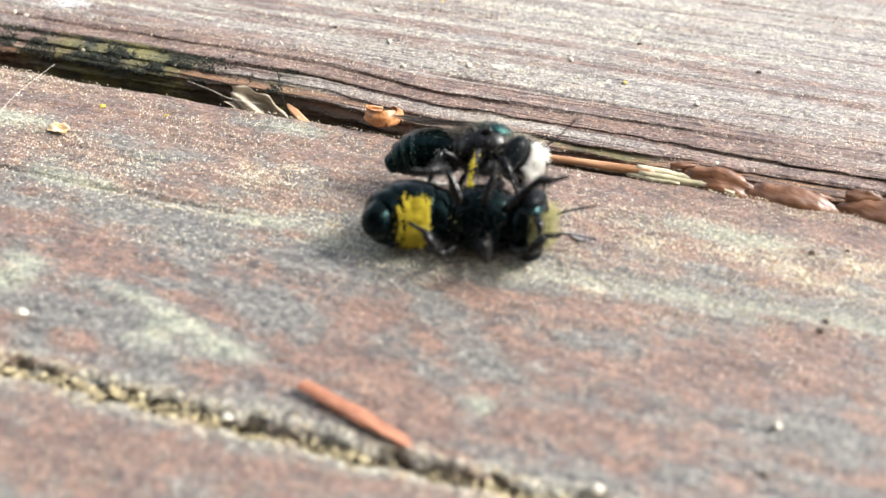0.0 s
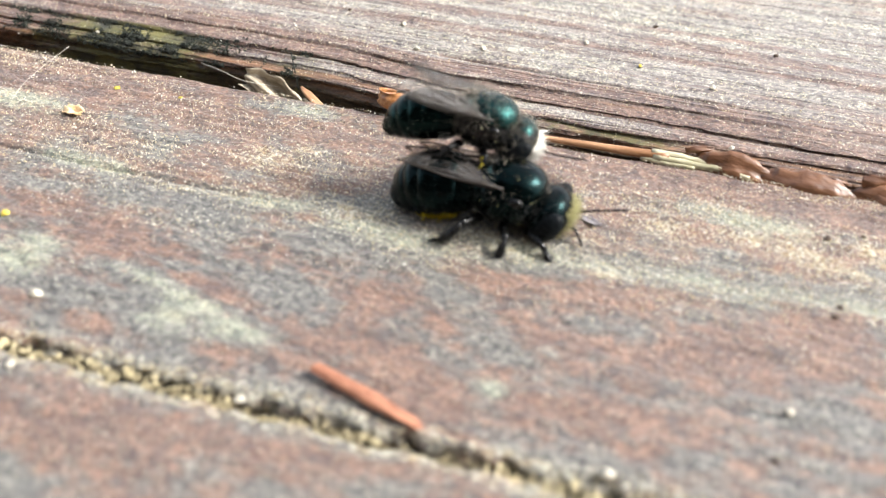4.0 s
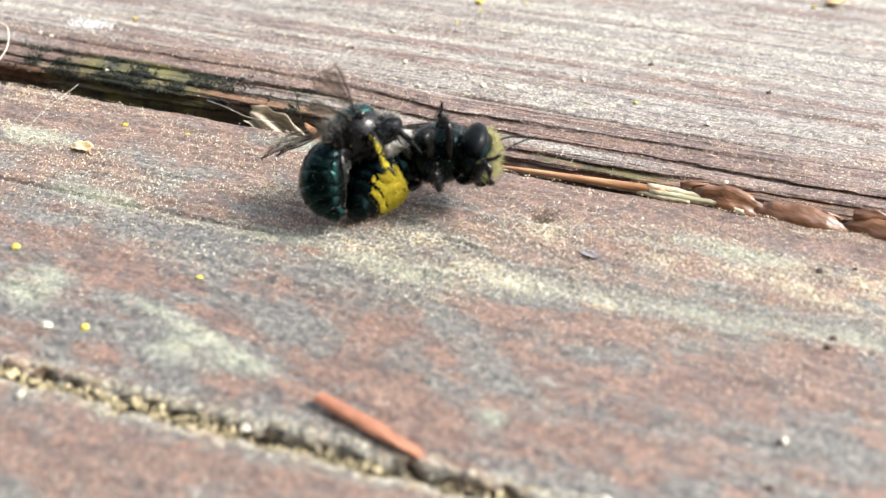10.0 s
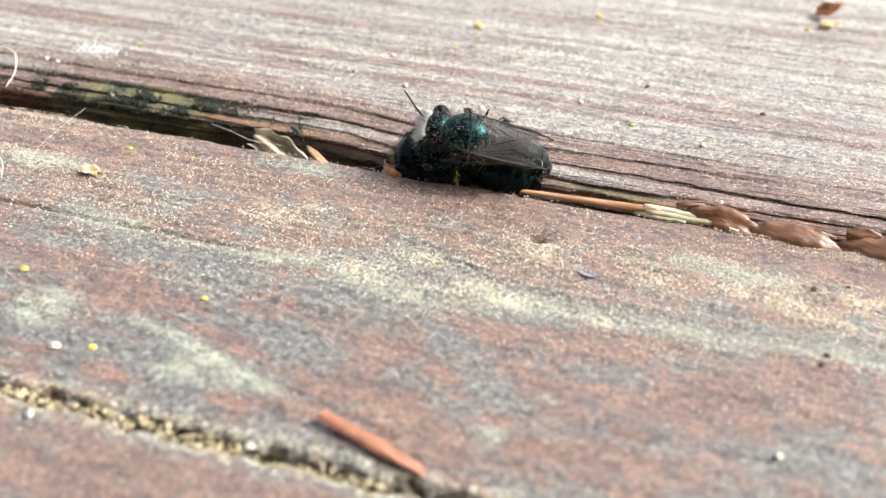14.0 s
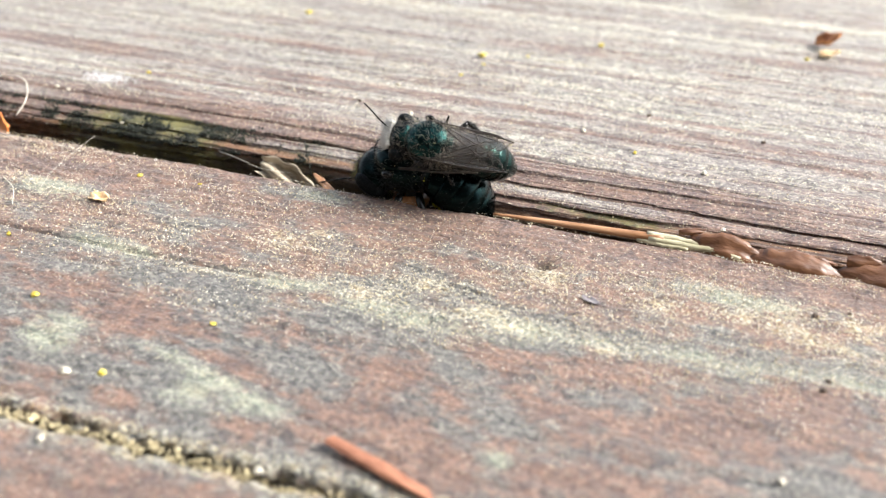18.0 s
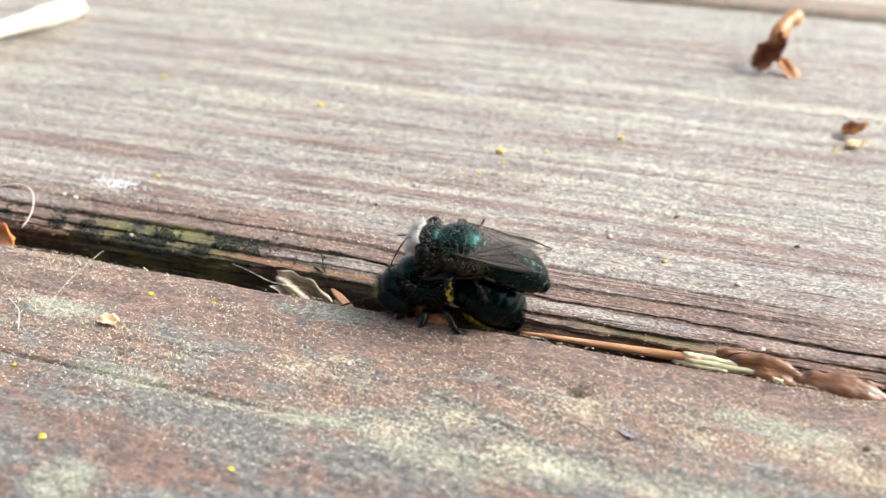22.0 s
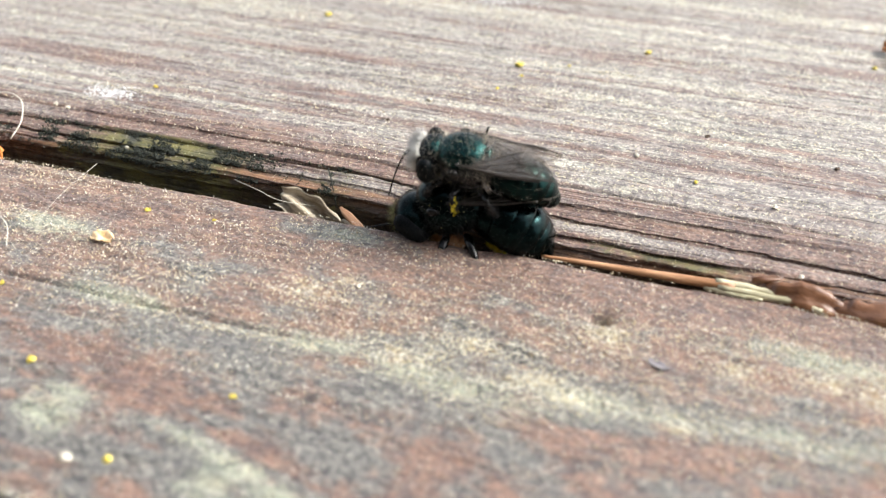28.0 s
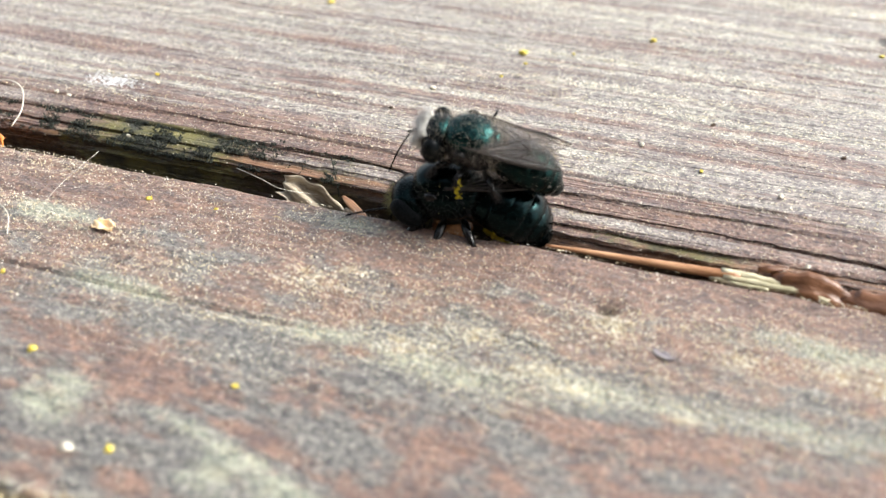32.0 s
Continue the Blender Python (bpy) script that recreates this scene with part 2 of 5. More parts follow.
DROPPING = simple_material("white_crust", (0.55, 0.56, 0.56), (0.8, 0.81, 0.81), 1500.0, 0.8, 0.6, 0.0001)


def grain_material():
    """Grit whose pieces differ in colour, from cream to brown."""
    n = Nodes("cream_grit")
    r = n.node("ShaderNodeNewGeometry").outputs["Random Per Island"]
    ramp = n.node("ShaderNodeValToRGB", {0: r})
    stops = ramp.color_ramp.elements
    stops[0].position, stops[0].color = 0.0, (0.2, 0.13, 0.08, 1)
    stops[1].position, stops[1].color = 1.0, (0.7, 0.67, 0.59, 1)
    for at, c in ((0.2, (0.5, 0.4, 0.24, 1)), (0.4, (0.7, 0.6, 0.38, 1)), (0.7, (0.7, 0.67, 0.56, 1))):
        stops.new(at).color = c
    return n.surface(Base_Color=ramp.outputs[0], Roughness=0.6)


def membrane_material():
    """Smoky clear wing skin: mostly clear, with a gloss."""
    n = Nodes("wing_membrane")
    v = n.coords()
    clear = n.node("ShaderNodeBsdfTransparent", {0: (0.95, 0.935, 0.91)})
    skin = n.surface(Base_Color=(0.14, 0.13, 0.125), Roughness=0.22, Specular_IOR_Level=0.8, Coat_Weight=0.7, Coat_Roughness=0.14, Normal=n.bump(n.noise(v, 900.0), 0.6, 0.0001))
    mixer = n.node("ShaderNodeMixShader", {0: n.ramp(n.noise(n.coords((0.2, 1, 1)), 1500.0), 0.36, 0.66, 0.08, 0.27)})
    n.tree.links.new(clear.outputs[0], mixer.inputs[1])
    n.tree.links.new(n.bsdf.outputs[0], mixer.inputs[2])
    n.tree.links.new(mixer.outputs[0], n.tree.nodes["Material Output"].inputs[0])
    return skin


GRIT, MEMBRANE = grain_material(), membrane_material()


# ---- shape helpers; sizes in millimetres ----
def solid(name, verts, faces, material, parent=None, label="", smooth=True):
    """Links one mesh object from vertices in millimetres."""
    me = bpy.data.meshes.new(name)
    me.from_pydata((np.asarray(verts, float) * MM).tolist(), [], faces if isinstance(faces, list) else faces.tolist())
    me.polygons.foreach_set("use_smooth", [smooth] * len(me.polygons))
    me.materials.append(material)
    me.update()
    ob = new(name, me)
    if parent is not None:
        ob.parent = parent
    if label:
        ob["label"] = label
    return ob


def joined(pieces):
    """One list of vertices and faces out of several."""
    verts, faces, at = [], [], 0
    for v, f in pieces:
        verts.append(np.asarray(v, float))
        faces += [[i + at for i in face] for face in f]
        at += len(v)
    return np.concatenate(verts), faces


def lathe(rings, seg=20):
    """A closed body round the x axis from rings of (x, half width y, half height z, shift z)."""
    a = np.linspace(0, 2 * np.pi, seg, endpoint=False)
    verts = [np.stack([np.full(seg, x), ry * np.cos(a), sz + rz * np.sin(a)], 1) for x, ry, rz, sz in rings]
    faces = [[i * seg + j, i * seg + (j + 1) % seg, (i + 1) * seg + (j + 1) % seg, (i + 1) * seg + j] for i in range(len(rings) - 1) for j in range(seg)]
    n = len(rings)
    faces += [list(range(seg))[::-1], [(n - 1) * seg + j for j in range(seg)]]
    return np.concatenate(verts), faces


def ball(cx, cy, cz, rx, ry, rz, seg=18, power=1.0):
    """An ellipsoid as rings along x; power under 1 squares it off."""
    rings = []
    for k in range(1, 12):
        c = -math.cos(math.pi * k / 12)
        s = math.sin(math.pi * k / 12) ** power
        rings.append((cx + rx * c, ry * s, rz * s, cz))
    v, f = lathe(rings, seg)
    return v + (0, cy, 0), f


def tube(points, radii, seg=7):
    """A round rod along points."""
    pts = np.asarray(points, float)
    radii = np.broadcast_to(radii, len(pts))
    verts = []
    side = None
    for i, p in enumerate(pts):
        d = pts[min(i + 1, len(pts) - 1)] - pts[max(i - 1, 0)]
        d = d / (np.linalg.norm(d) + 1e-12)
        if side is None:
            side = np.cross(d, (0.3, 0.2, 0.93))
        side = side - d * (side @ d)
        side /= np.linalg.norm(side) + 1e-12
        up = np.cross(d, side)
        for k in range(seg):
            a = 2 * math.pi * k / seg
            verts.append(p + radii[i] * (math.cos(a) * side + math.sin(a) * up))
    faces = [[i * seg + j, i * seg + (j + 1) % seg, (i + 1) * seg + (j + 1) % seg, (i + 1) * seg + j] for i in range(len(pts) - 1) for j in range(seg)]
    faces += [list(range(seg))[::-1], [(len(pts) - 1) * seg + j for j in range(seg)]]
    return np.array(verts), faces


def spline(points, n):
    """n points on a smooth line through the given ones."""
    p = np.asarray(points, float)
    p = np.concatenate([[2 * p[0] - p[1]], p, [2 * p[-1] - p[-2]]])
    out = []
    for u in np.linspace(0, len(p) - 3 - 1e-6, n):
        i = int(u)
        t = u - i
        a, b, c, d = p[i], p[i + 1], p[i + 2], p[i + 3]
        out.append(0.5 * (2 * b + (c - a) * t + (2 * a - 5 * b + 4 * c - d) * t * t + (3 * b - a - 3 * c + d) * t ** 3))
    return np.array(out)


def fur(roots, normals, length, radius, rng, lean=(0, 0, 0), spread=0.45):
    """Many thin tapered hairs as three-sided spikes."""
    roots, normals = np.asarray(roots, float), np.asarray(normals, float)
    n = len(roots)
    ways = normals + rng.normal(0, spread, (n, 3)) + np.asarray(lean, float)
    ways /= np.linalg.norm(ways, axis=1)[:, None]
    side = np.cross(ways, rng.normal(0, 1, (n, 3)))
    side /= np.linalg.norm(side, axis=1)[:, None]
    other = np.cross(ways, side)
    long = length * rng.uniform(0.55, 1.15, n)[:, None]
    bend = rng.normal(0, 0.12, (n, 3)) * length
    verts = np.empty((n, 4, 3))
    for k in range(3):
        a = 2 * math.pi * k / 3
        verts[:, k] = roots + radius * (math.cos(a) * side + math.sin(a) * other) - 0.05 * ways
    verts[:, 3] = roots + ways * long + bend
    i = np.arange(n)[:, None] * 4
    faces = np.concatenate([i + (0, 1, 3), i + (1, 2, 3), i + (2, 0, 3)])
    return verts.reshape(-1, 3), faces


def skin_points(v, f, n, rng, keep=None):
    """Random points and normals on a mesh, where keep(point, normal) allows them."""
    pts, nor = [], []
    v = np.asarray(v, float)
    quads = [q for q in f if len(q) == 4]
    areas = np.array([np.linalg.norm(np.cross(v[q[2]] - v[q[0]], v[q[3]] - v[q[1]])) for q in quads])
    for q in rng.choice(len(quads), n * 4, p=areas / areas.sum()):
        a, b, c, d = (v[k] for k in quads[q])
        nn = np.cross(c - a, d - b)
        nn /= np.linalg.norm(nn) + 1e-12
        s, t = rng.random(2)
        p = (a * (1 - s) + b * s) * (1 - t) + (d * (1 - s) + c * s) * t
        if keep is None or keep(p, nn):
            pts.append(p)
            nor.append(nn)
        if len(pts) == n:
            break
    return np.array(pts), np.array(nor)


def lattice(ix, iy, seed):
    h = (ix.astype(np.int64) * 374761393 + iy.astype(np.int64) * 668265263 + seed * 974634777) & 0xFFFFFFFF
    h = ((h ^ (h >> 13)) * 1274126177) & 0xFFFFFFFF
    return ((h ^ (h >> 16)) & 0xFFFF) / 65535.0


def value_noise(x, y, seed):
    x, y = np.asarray(x, float), np.asarray(y, float)
    ix, iy = np.floor(x), np.floor(y)
    fx, fy = x - ix, y - iy
    fx, fy = fx * fx * (3 - 2 * fx), fy * fy * (3 - 2 * fy)
    a, b = lattice(ix, iy, seed), lattice(ix + 1, iy, seed)
    c, d = lattice(ix, iy + 1, seed), lattice(ix + 1, iy + 1, seed)
    return (a * (1 - fx) + b * fx) * (1 - fy) + (c * (1 - fx) + d * fx) * fy - 0.5


def rough_noise(x, y, seed, octaves=4):
    total, size = 0.0, 1.0
    for k in range(octaves):
        total = total + size * value_noise(x * 2.03 ** k, y * 2.03 ** k, seed + k)
        size *= 0.55
    return total


# ---- the boards ----
# patches on the boards: centre x, y and half sizes, in millimetres
RED = [
    (-15.7, -16.5, 3.4, 1.6), (-15.0, -15.2, 1.9, 1.2), (-0.7, -15.3, 2.7, 1.8), (1.2, -0.1, 8.6, 1.7), (15.0, -1.0, 10.2, 1.4), (-10.7, -2.6, 5.8, 1.6), (13.7, -12.1, 2.1, 0.6), (-14.2, -20.2, 1.7, 0.4), (-2.8, -21.5, 2.4, 0.9), (5.2, -13.4, 6.0, 0.9), (20.3, -13.2, 4.5, 1.3), (-31.0, -1.1, 5.8, 1.8), (-20.1, -1.8, 3.7, 1.4), (0.2, -22.2, 3.2, 1.1), (10.0, -21.4, 3.9, 1.4), (-10.2, -28.3, 3.8, 0.9), (-10.1, -18.4, 1.8, 0.6), (-11.9, -30.2, 2.9, 1.1), (-1.7, -28.0, 4.9, 0.9), (16.2, -16.2, 3.3, 1.6),
]
CREAM = [
    (5.5, -5.1, 1.2, 1.3), (4.2, -10.6, 1.4, 0.7), (10.2, -11.0, 1.2, 0.5), (13.0, -5.8, 1.6, 0.8), (17.3, -5.5, 1.9, 0.7), (19.9, -5.7, 1.6, 0.7), (24.6, -4.5, 1.3, 0.7), (2.1, -10.1, 1.9, 1.0), (-4.7, -10.0, 1.9, 0.8), (-11.9, -6.5, 1.6, 0.9), (-9.8, -4.8, 1.0, 0.6), (22.0, -6.8, 1.8, 0.5), (-1.0, -8.2, 2.0, 0.7), (-15.8, -11.2, 2.6, 0.4),
]
PALE = [
    (-10.5, -21.4, 1.7, 1.1), (-6.8, -21.5, 2.2, 0.9), (-22.0, -10.7, 4.1, 0.8), (-10.3, -10.7, 3.9, 0.7), (-1.2, -11.8, 4.4, 1.1), (7.8, -10.4, 4.9, 1.1), (15.7, -10.0, 5.4, 0.9), (22.6, -9.7, 3.5, 0.9), (-20.6, -19.7, 1.8, 1.3), (-30.1, -5.2, 3.3, 1.3), (-12.0, -0.7, 3.0, 1.0), (16.8, -3.5, 6.6, 1.2), (6.3, -21.1, 0.8, 0.6), (-20.3, -18.0, 2.1, 1.1),
]


def patch_sum(patches, x, y):
    total = np.zeros_like(x)
    for px, py, rx, ry in patches:
        total = np.maximum(total, np.exp(-(((x - px) / rx) ** 2 + ((y - py) / ry) ** 2) * 0.8))
    return total


def board(y0, y1, top, relief, wear, x_dense, x_step, y_steps, radius0, radius1, label, half=260.0, thick=22.0, wood=None, front=None):
    """One board along x: its section is a closed line in y and z, drawn through stations along x, with relief(x, y, z, u) in y and z."""
    face0 = [(y0, top - d) for d in (thick, 12.0, 7.0, *np.arange(5.0, radius0 + 0.05, -0.16))] if radius0 < 4 else []
    arc0 = [(y0 + radius0 * (1 - math.cos(a)), top - radius0 * (1 - math.sin(a))) for a in np.linspace(0, math.pi / 2, 9)]
    flat = [(y, top) for y in y_steps if y0 + radius0 + 0.02 < y < y1 - radius1 - 0.02]
    arc1 = [(y1 - radius1 * (1 - math.cos(a)), top - radius1 * (1 - math.sin(a))) for a in np.linspace(math.pi / 2, 0, 9)]
    face1 = [(y1, top - d) for d in (*np.arange(radius1 + 0.2, 4.0, 0.25), 7.0, 12.0, thick)]
    if front is not None:
        line = []
        for (ya, za), (yb, zb) in zip(front[:-1], front[1:]):
            steps = max(1, int(math.hypot(yb - ya, zb - za) / 0.13)) if za > -6 else 3
            line += [(ya + (yb - ya) * k / steps, za + (zb - za) * k / steps) for k in range(steps)]
        face0, arc0 = line, []
        flat = [(y, top) for y in y_steps if front[-1][0] <= y < y1 - radius1 - 0.02]
    sec = np.array(face0 + arc0 + flat + arc1 + face1)
    xs = np.unique(np.concatenate([[-half, -200, -150, -120, -100], np.arange(x_dense[0], x_dense[1], x_step), [60, 90, 130, 190, half]]))
    x = xs[:, None] + 0 * sec[None, :, 0]
    y = sec[None, :, 0] + 0 * xs[:, None]
    z = sec[None, :, 1] + 0 * xs[:, None]
    dy, dz = relief(x, y, z)
    verts = np.stack([x, y + dy, z + dz], -1)
    nx, ns = x.shape
    i, j = np.meshgrid(np.arange(nx - 1), np.arange(ns), indexing="ij")
    k = (j + 1) % ns
    quads = np.stack([i * ns + j, (i + 1) * ns + j, (i + 1) * ns + k, i * ns + k], -1).reshape(-1, 4).tolist()
    quads += [list(range(ns)), [(nx - 1) * ns + q for q in range(ns)][::-1]]
    ob = solid("deck_board", verts.reshape(-1, 3), quads, wood or WOOD)
    if front is not None:
        # the broken edge keeps hard facets
        crisp = np.tile(sec[:, 0] > 8.0, nx - 1) | np.tile(sec[:, 1] < -3.0, nx - 1)
        ob.data.polygons.foreach_set("use_smooth", crisp.tolist() + [True, True])
    a, b = wear(x, y, z)
    for name, values in (("wear", a), ("moss_shade_bare", b)):
        att = ob.data.attributes.new(name, "FLOAT_COLOR", "POINT")
        att.data.foreach_set("color", np.concatenate([np.clip(values, 0, 1), np.ones((nx, ns, 1))], -1).astype(np.float32).ravel())
    return tagged(ob, label, "deck board", "boards of the deck")


def near_relief(x, y, z):
    top = np.clip((z + 1.2) / 1.2, 0, 1)
    h = 0.16 * rough_noise(x / 7, y / 0.8, 3) + 0.10 * rough_noise(x / 1.4, y / 0.5, 9, 3) + 0.05 * rough_noise(x / 0.5, y / 0.35, 14, 2)
    wave = 0.25 * value_noise(x / 4, 0 * y, 21)
    split = (x < -8) * np.exp(-((y + 10.45 - wave) / 0.11) ** 2) * np.clip((-8 - x) / 6, 0, 1)
    short = (np.abs(x - 1.0) < 2.2) * np.exp(-((y + 8.0 + 0.18 * (x - 1)) / 0.1) ** 2) * (1 - ((x - 1) / 2.2) ** 2)
    pit = np.exp(-(((x - 5.0) / 0.75) ** 2 + ((y + 3.7) / 0.55) ** 2))
    groove = np.exp(-((y + 21.4 + 0.28 * (x + 4)) / 0.35) ** 2) * (np.abs(x + 4) < 6)
    dz = top * (h - 0.5 * split - 0.5 * short - 0.6 * pit - 0.12 * groove)
    ragged = np.exp(-(y + 25.3) / 0.5) * (y > -25.35)
    dy = 0.16 * rough_noise(x / 3.5, 0 * z, 31) * np.exp(y / 1.5) + ragged * (0.55 * rough_noise(x / 0.9, z / 0.9, 33) + 0.2)
    dz = dz - top * ragged * (0.3 + 0.5 * rough_noise(x / 0.7, z / 0.8, 35))
    return dy, dz


def near_wear(x, y, z):
    red = 0.27 + 0.34 * np.clip((y + 13) / 9, 0, 1) + 0.5 * patch_sum(RED, x, y) + 0.5 * rough_noise(x / 6, y / 1.9, 41) - 0.5 * patch_sum(PALE, x, y)
    pale = 0.95 * patch_sum(PALE, x, y) + 0.5 * rough_noise(x / 5, y / 1.6, 47) - 0.05
    # a pale green smear that crosses the grain, with a red streak beside it
    k = np.clip((x - -17.3) / 13.2, 0, 1)
    smear = np.exp(-((y - (-18.1 + -3.48 * k)) / 0.75) ** 2) * np.exp(-((k - 0.5) / 0.42) ** 4)
    streak = np.exp(-((y - (-18.1 + -3.48 * k) - 1.15) / 0.3) ** 2) * np.exp(-((k - 0.55) / 0.4) ** 4)
    pale = pale + 0.75 * smear
    red = red - 0.5 * smear + 0.5 * streak
    cream = 0.6 * patch_sum(CREAM, x, y) + 0.3 * np.clip(rough_noise(x / 3, y / 1.2, 49), -0.2, 1) + 0.2 * np.clip((y + 13) / 6, 0, 1) - 0.12 * np.clip((y + 4) / 3, 0, 1)
    lip = np.exp(-((y + 24.9) / 0.7) ** 2)
    cream = np.maximum(cream, 0.65 * lip)
    moss_shade_bare = np.zeros((*x.shape, 3))
    moss_shade_bare[..., 0] = 0.25 * lip
    # sides painted darker with depth, as shade in the gap; pit darkened too
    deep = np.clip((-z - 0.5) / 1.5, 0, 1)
    moss_shade_bare[..., 1] = np.where(z < -0.5, 0.4 + 0.6 * deep, 0.0) + 0.9 * np.exp(-(((x - 5.0) / 0.7) ** 2 + ((y + 3.6) / 0.5) ** 2))
    moss_shade_bare[..., 2] = 0.5 * np.exp(-(((x + 11.5) / 1.8) ** 2 + ((y + 6.6) / 0.7) ** 2))
    return np.stack([red, pale, cream], -1), moss_shade_bare


def front_relief(x, y, z):
    top = np.clip((z + 1.2) / 1.2, 0, 1)
    ragged = np.exp((y + 25.75) / 0.5) * (y < -25.7)
    h = 0.16 * rough_noise(x / 7, y / 0.9, 53) + 0.1 * rough_noise(x / 1.3, y / 0.5, 59, 3)
    return ragged * (0.5 * rough_noise(x / 1.1, z / 0.9, 61) - 0.1), top * (h - ragged * (0.25 + 0.4 * rough_noise(x / 0.8, z, 65)))


def front_wear(x, y, z):
    red = 0.3 + 0.5 * patch_sum(RED, x, y) + 0.35 * rough_noise(x / 8, y / 2.5, 67)
    pale = 0.15 + 0.4 * rough_noise(x / 6, y / 1.8, 71)
    lip = np.exp(-((y + 26.2) / 0.5) ** 2)
    moss_shade_bare = np.zeros((*x.shape, 3))
    # crack shade painted in: the side darkens with depth
    moss_shade_bare[..., 1] = np.clip((-z - 0.6) / 1.0, 0, 1)
    return np.stack([red, pale, 0.1 + 0.55 * lip], -1), moss_shade_bare


FAR_EDGE, FAR_TOP = 2.2, 1.1
# the far board's broken edge: y and z of its steps, from the bottom up
FAR_STEPS = [(2.8, FAR_TOP - 22.0), (2.8, -6.0), (2.7, -1.5), (2.56, -0.12), (2.62, 0.0), (3.5, 0.08), (3.56, 0.36), (3.64, 0.4), (4.75, 0.48), (4.81, 0.74), (4.9, 0.77), (6.1, 0.84), (6.15, 1.02),
             (6.3, 1.06), (7.6, FAR_TOP)]


def gap_widening(x):
    u = np.clip((-3.0 - x) / 11.0, 0, 1)
    return 1.25 * u * u * (3 - 2 * u)


def far_relief(x, y, z):
    """Ridged grain on top, and steps at the edge over the gap that waver along the board."""
    step = np.round(z * 2.6)
    edge = np.clip((8.5 - y) / 1.5, 0, 1) * (z < FAR_TOP + 0.01) * (y < 20)
    bend = 0.9 * value_noise(x / 24, 0 * y, 81) + 0.25 * value_noise(x / 5, y / 6, 83)
    ridge = rough_noise(x / 60, (y + bend) / 0.95, 85, 3)
    near = np.exp(-np.clip(y - 7, 0, 99) / 6.0)
    h = (0.1 + 0.08 * near) * ridge + 0.12 * rough_noise(x / 5, y / 0.6, 91, 3) + 0.06 * rough_noise(x / 0.7, y / 0.4, 95, 2)
    crackline = np.exp(-((y - 8.0 + bend * 0.6 + 0.02 * (x - 8)) / 0.2) ** 2) * np.clip((x + 6) / 3, 0, 1) * np.clip((22 - x) / 6, 0, 1)
    dz = np.where(z > -2.0, (h - 0.65 * crackline) * (1 - 0.45 * edge), 0)
    waver = 0.55 * value_noise(x / 13, step * 7.3, 101) + 0.3 * value_noise(x / 3.5, step * 5.1, 103) + 0.14 * rough_noise(x / 0.9, z / 0.35, 109, 3)
    strata = rough_noise(x / 55, (y + 1.6 * z + 0.3 * bend) / 0.34, 105, 3)
    ledge = np.round((strata + 0.12 * rough_noise(x / 2.5, y, 107, 3)) * 7) / 7
    dz = dz + np.where((z > -2.0) & (y < 9), 0.16 * ledge * edge, 0)
    dy = edge * (0.7 * waver + gap_widening(x) + 0.35 * ledge) + np.where(z < 0.9, 0.22 * np.round(4 * rough_noise(x / 45, z / 0.3, 111, 3)) / 4 + 0.1 * rough_noise(x / 0.6, z / 0.3, 112, 2), 0)
    return dy, dz


def far_wear(x, y, z):
    bend = 0.9 * value_noise(x / 24, 0 * y, 81)
    streak = rough_noise(x / 40, (y + bend) / 0.9, 113, 3)
    near = np.exp(-np.clip(y - 6, 0, 99) / 12.0)
    red = 0.0 + 0.2 * near + 0.9 * streak + 0.3 * rough_noise(x / 14, y / 4, 117)
    # bleached streaks, plus a paler far side: grazing sheen put into the colour
    pale = 0.66 - 0.22 * near - 0.8 * streak + 0.35 * rough_noise(x / 12, y / 4, 121) + 0.25 * np.clip((y - 22) / 40, 0, 1)
    cream = 0.14 + 0.5 * np.clip(-streak, 0, 1)
    moss_shade_bare = np.zeros((*x.shape, 3))
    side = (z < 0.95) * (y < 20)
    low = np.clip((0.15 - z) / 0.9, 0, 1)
    mossy = np.exp(-((x + 29) / 9) ** 2) + 0.5 * np.exp(-((x + 15) / 3) ** 2)
    lichen = np.exp(-((x - 7) / 6) ** 2) * np.exp(-((z - 0.1) / 0.25) ** 2)
    moss_shade_bare[..., 0] = side * (0.95 * mossy * (z < 0.75) + 0.95 * lichen + 0.5 * value_noise(x / 3, z / 0.5, 127))
    strata = rough_noise(x / 55, (y + 1.6 * z + 0.3 * bend) / 0.34, 105, 3)
    red = red - 0.5 * strata * (y < 9) + 0.45 * np.clip((9 - y) / 2, 0, 1)
    pale = pale + 0.6 * strata * (y < 9) - 0.75 * np.clip((8.6 - y) / 2, 0, 1)
    # rot streaks the strata; low faces also carry gap shade painted in
    moss_shade_bare[..., 1] = side * (0.85 * low - 1.7 * strata - 0.15 + 0.8 * mossy * (z < 0.8) + 0.5 * rough_noise(x / 9, z / 0.3, 129, 3))
    moss_shade_bare[..., 2] = side * (0.1 + 0.85 * np.clip((0.35 - z) / 0.6, 0, 1) + 0.7 * rough_noise(x / 20, z / 0.25, 131, 3))
    return np.stack([red, pale, cream], -1), moss_shade_bare


def plain_relief(x, y, z):
    return 0 * x, np.where(z > -1, 0.15 * rough_noise(x / 40, y / 0.9, 131, 3), 0)


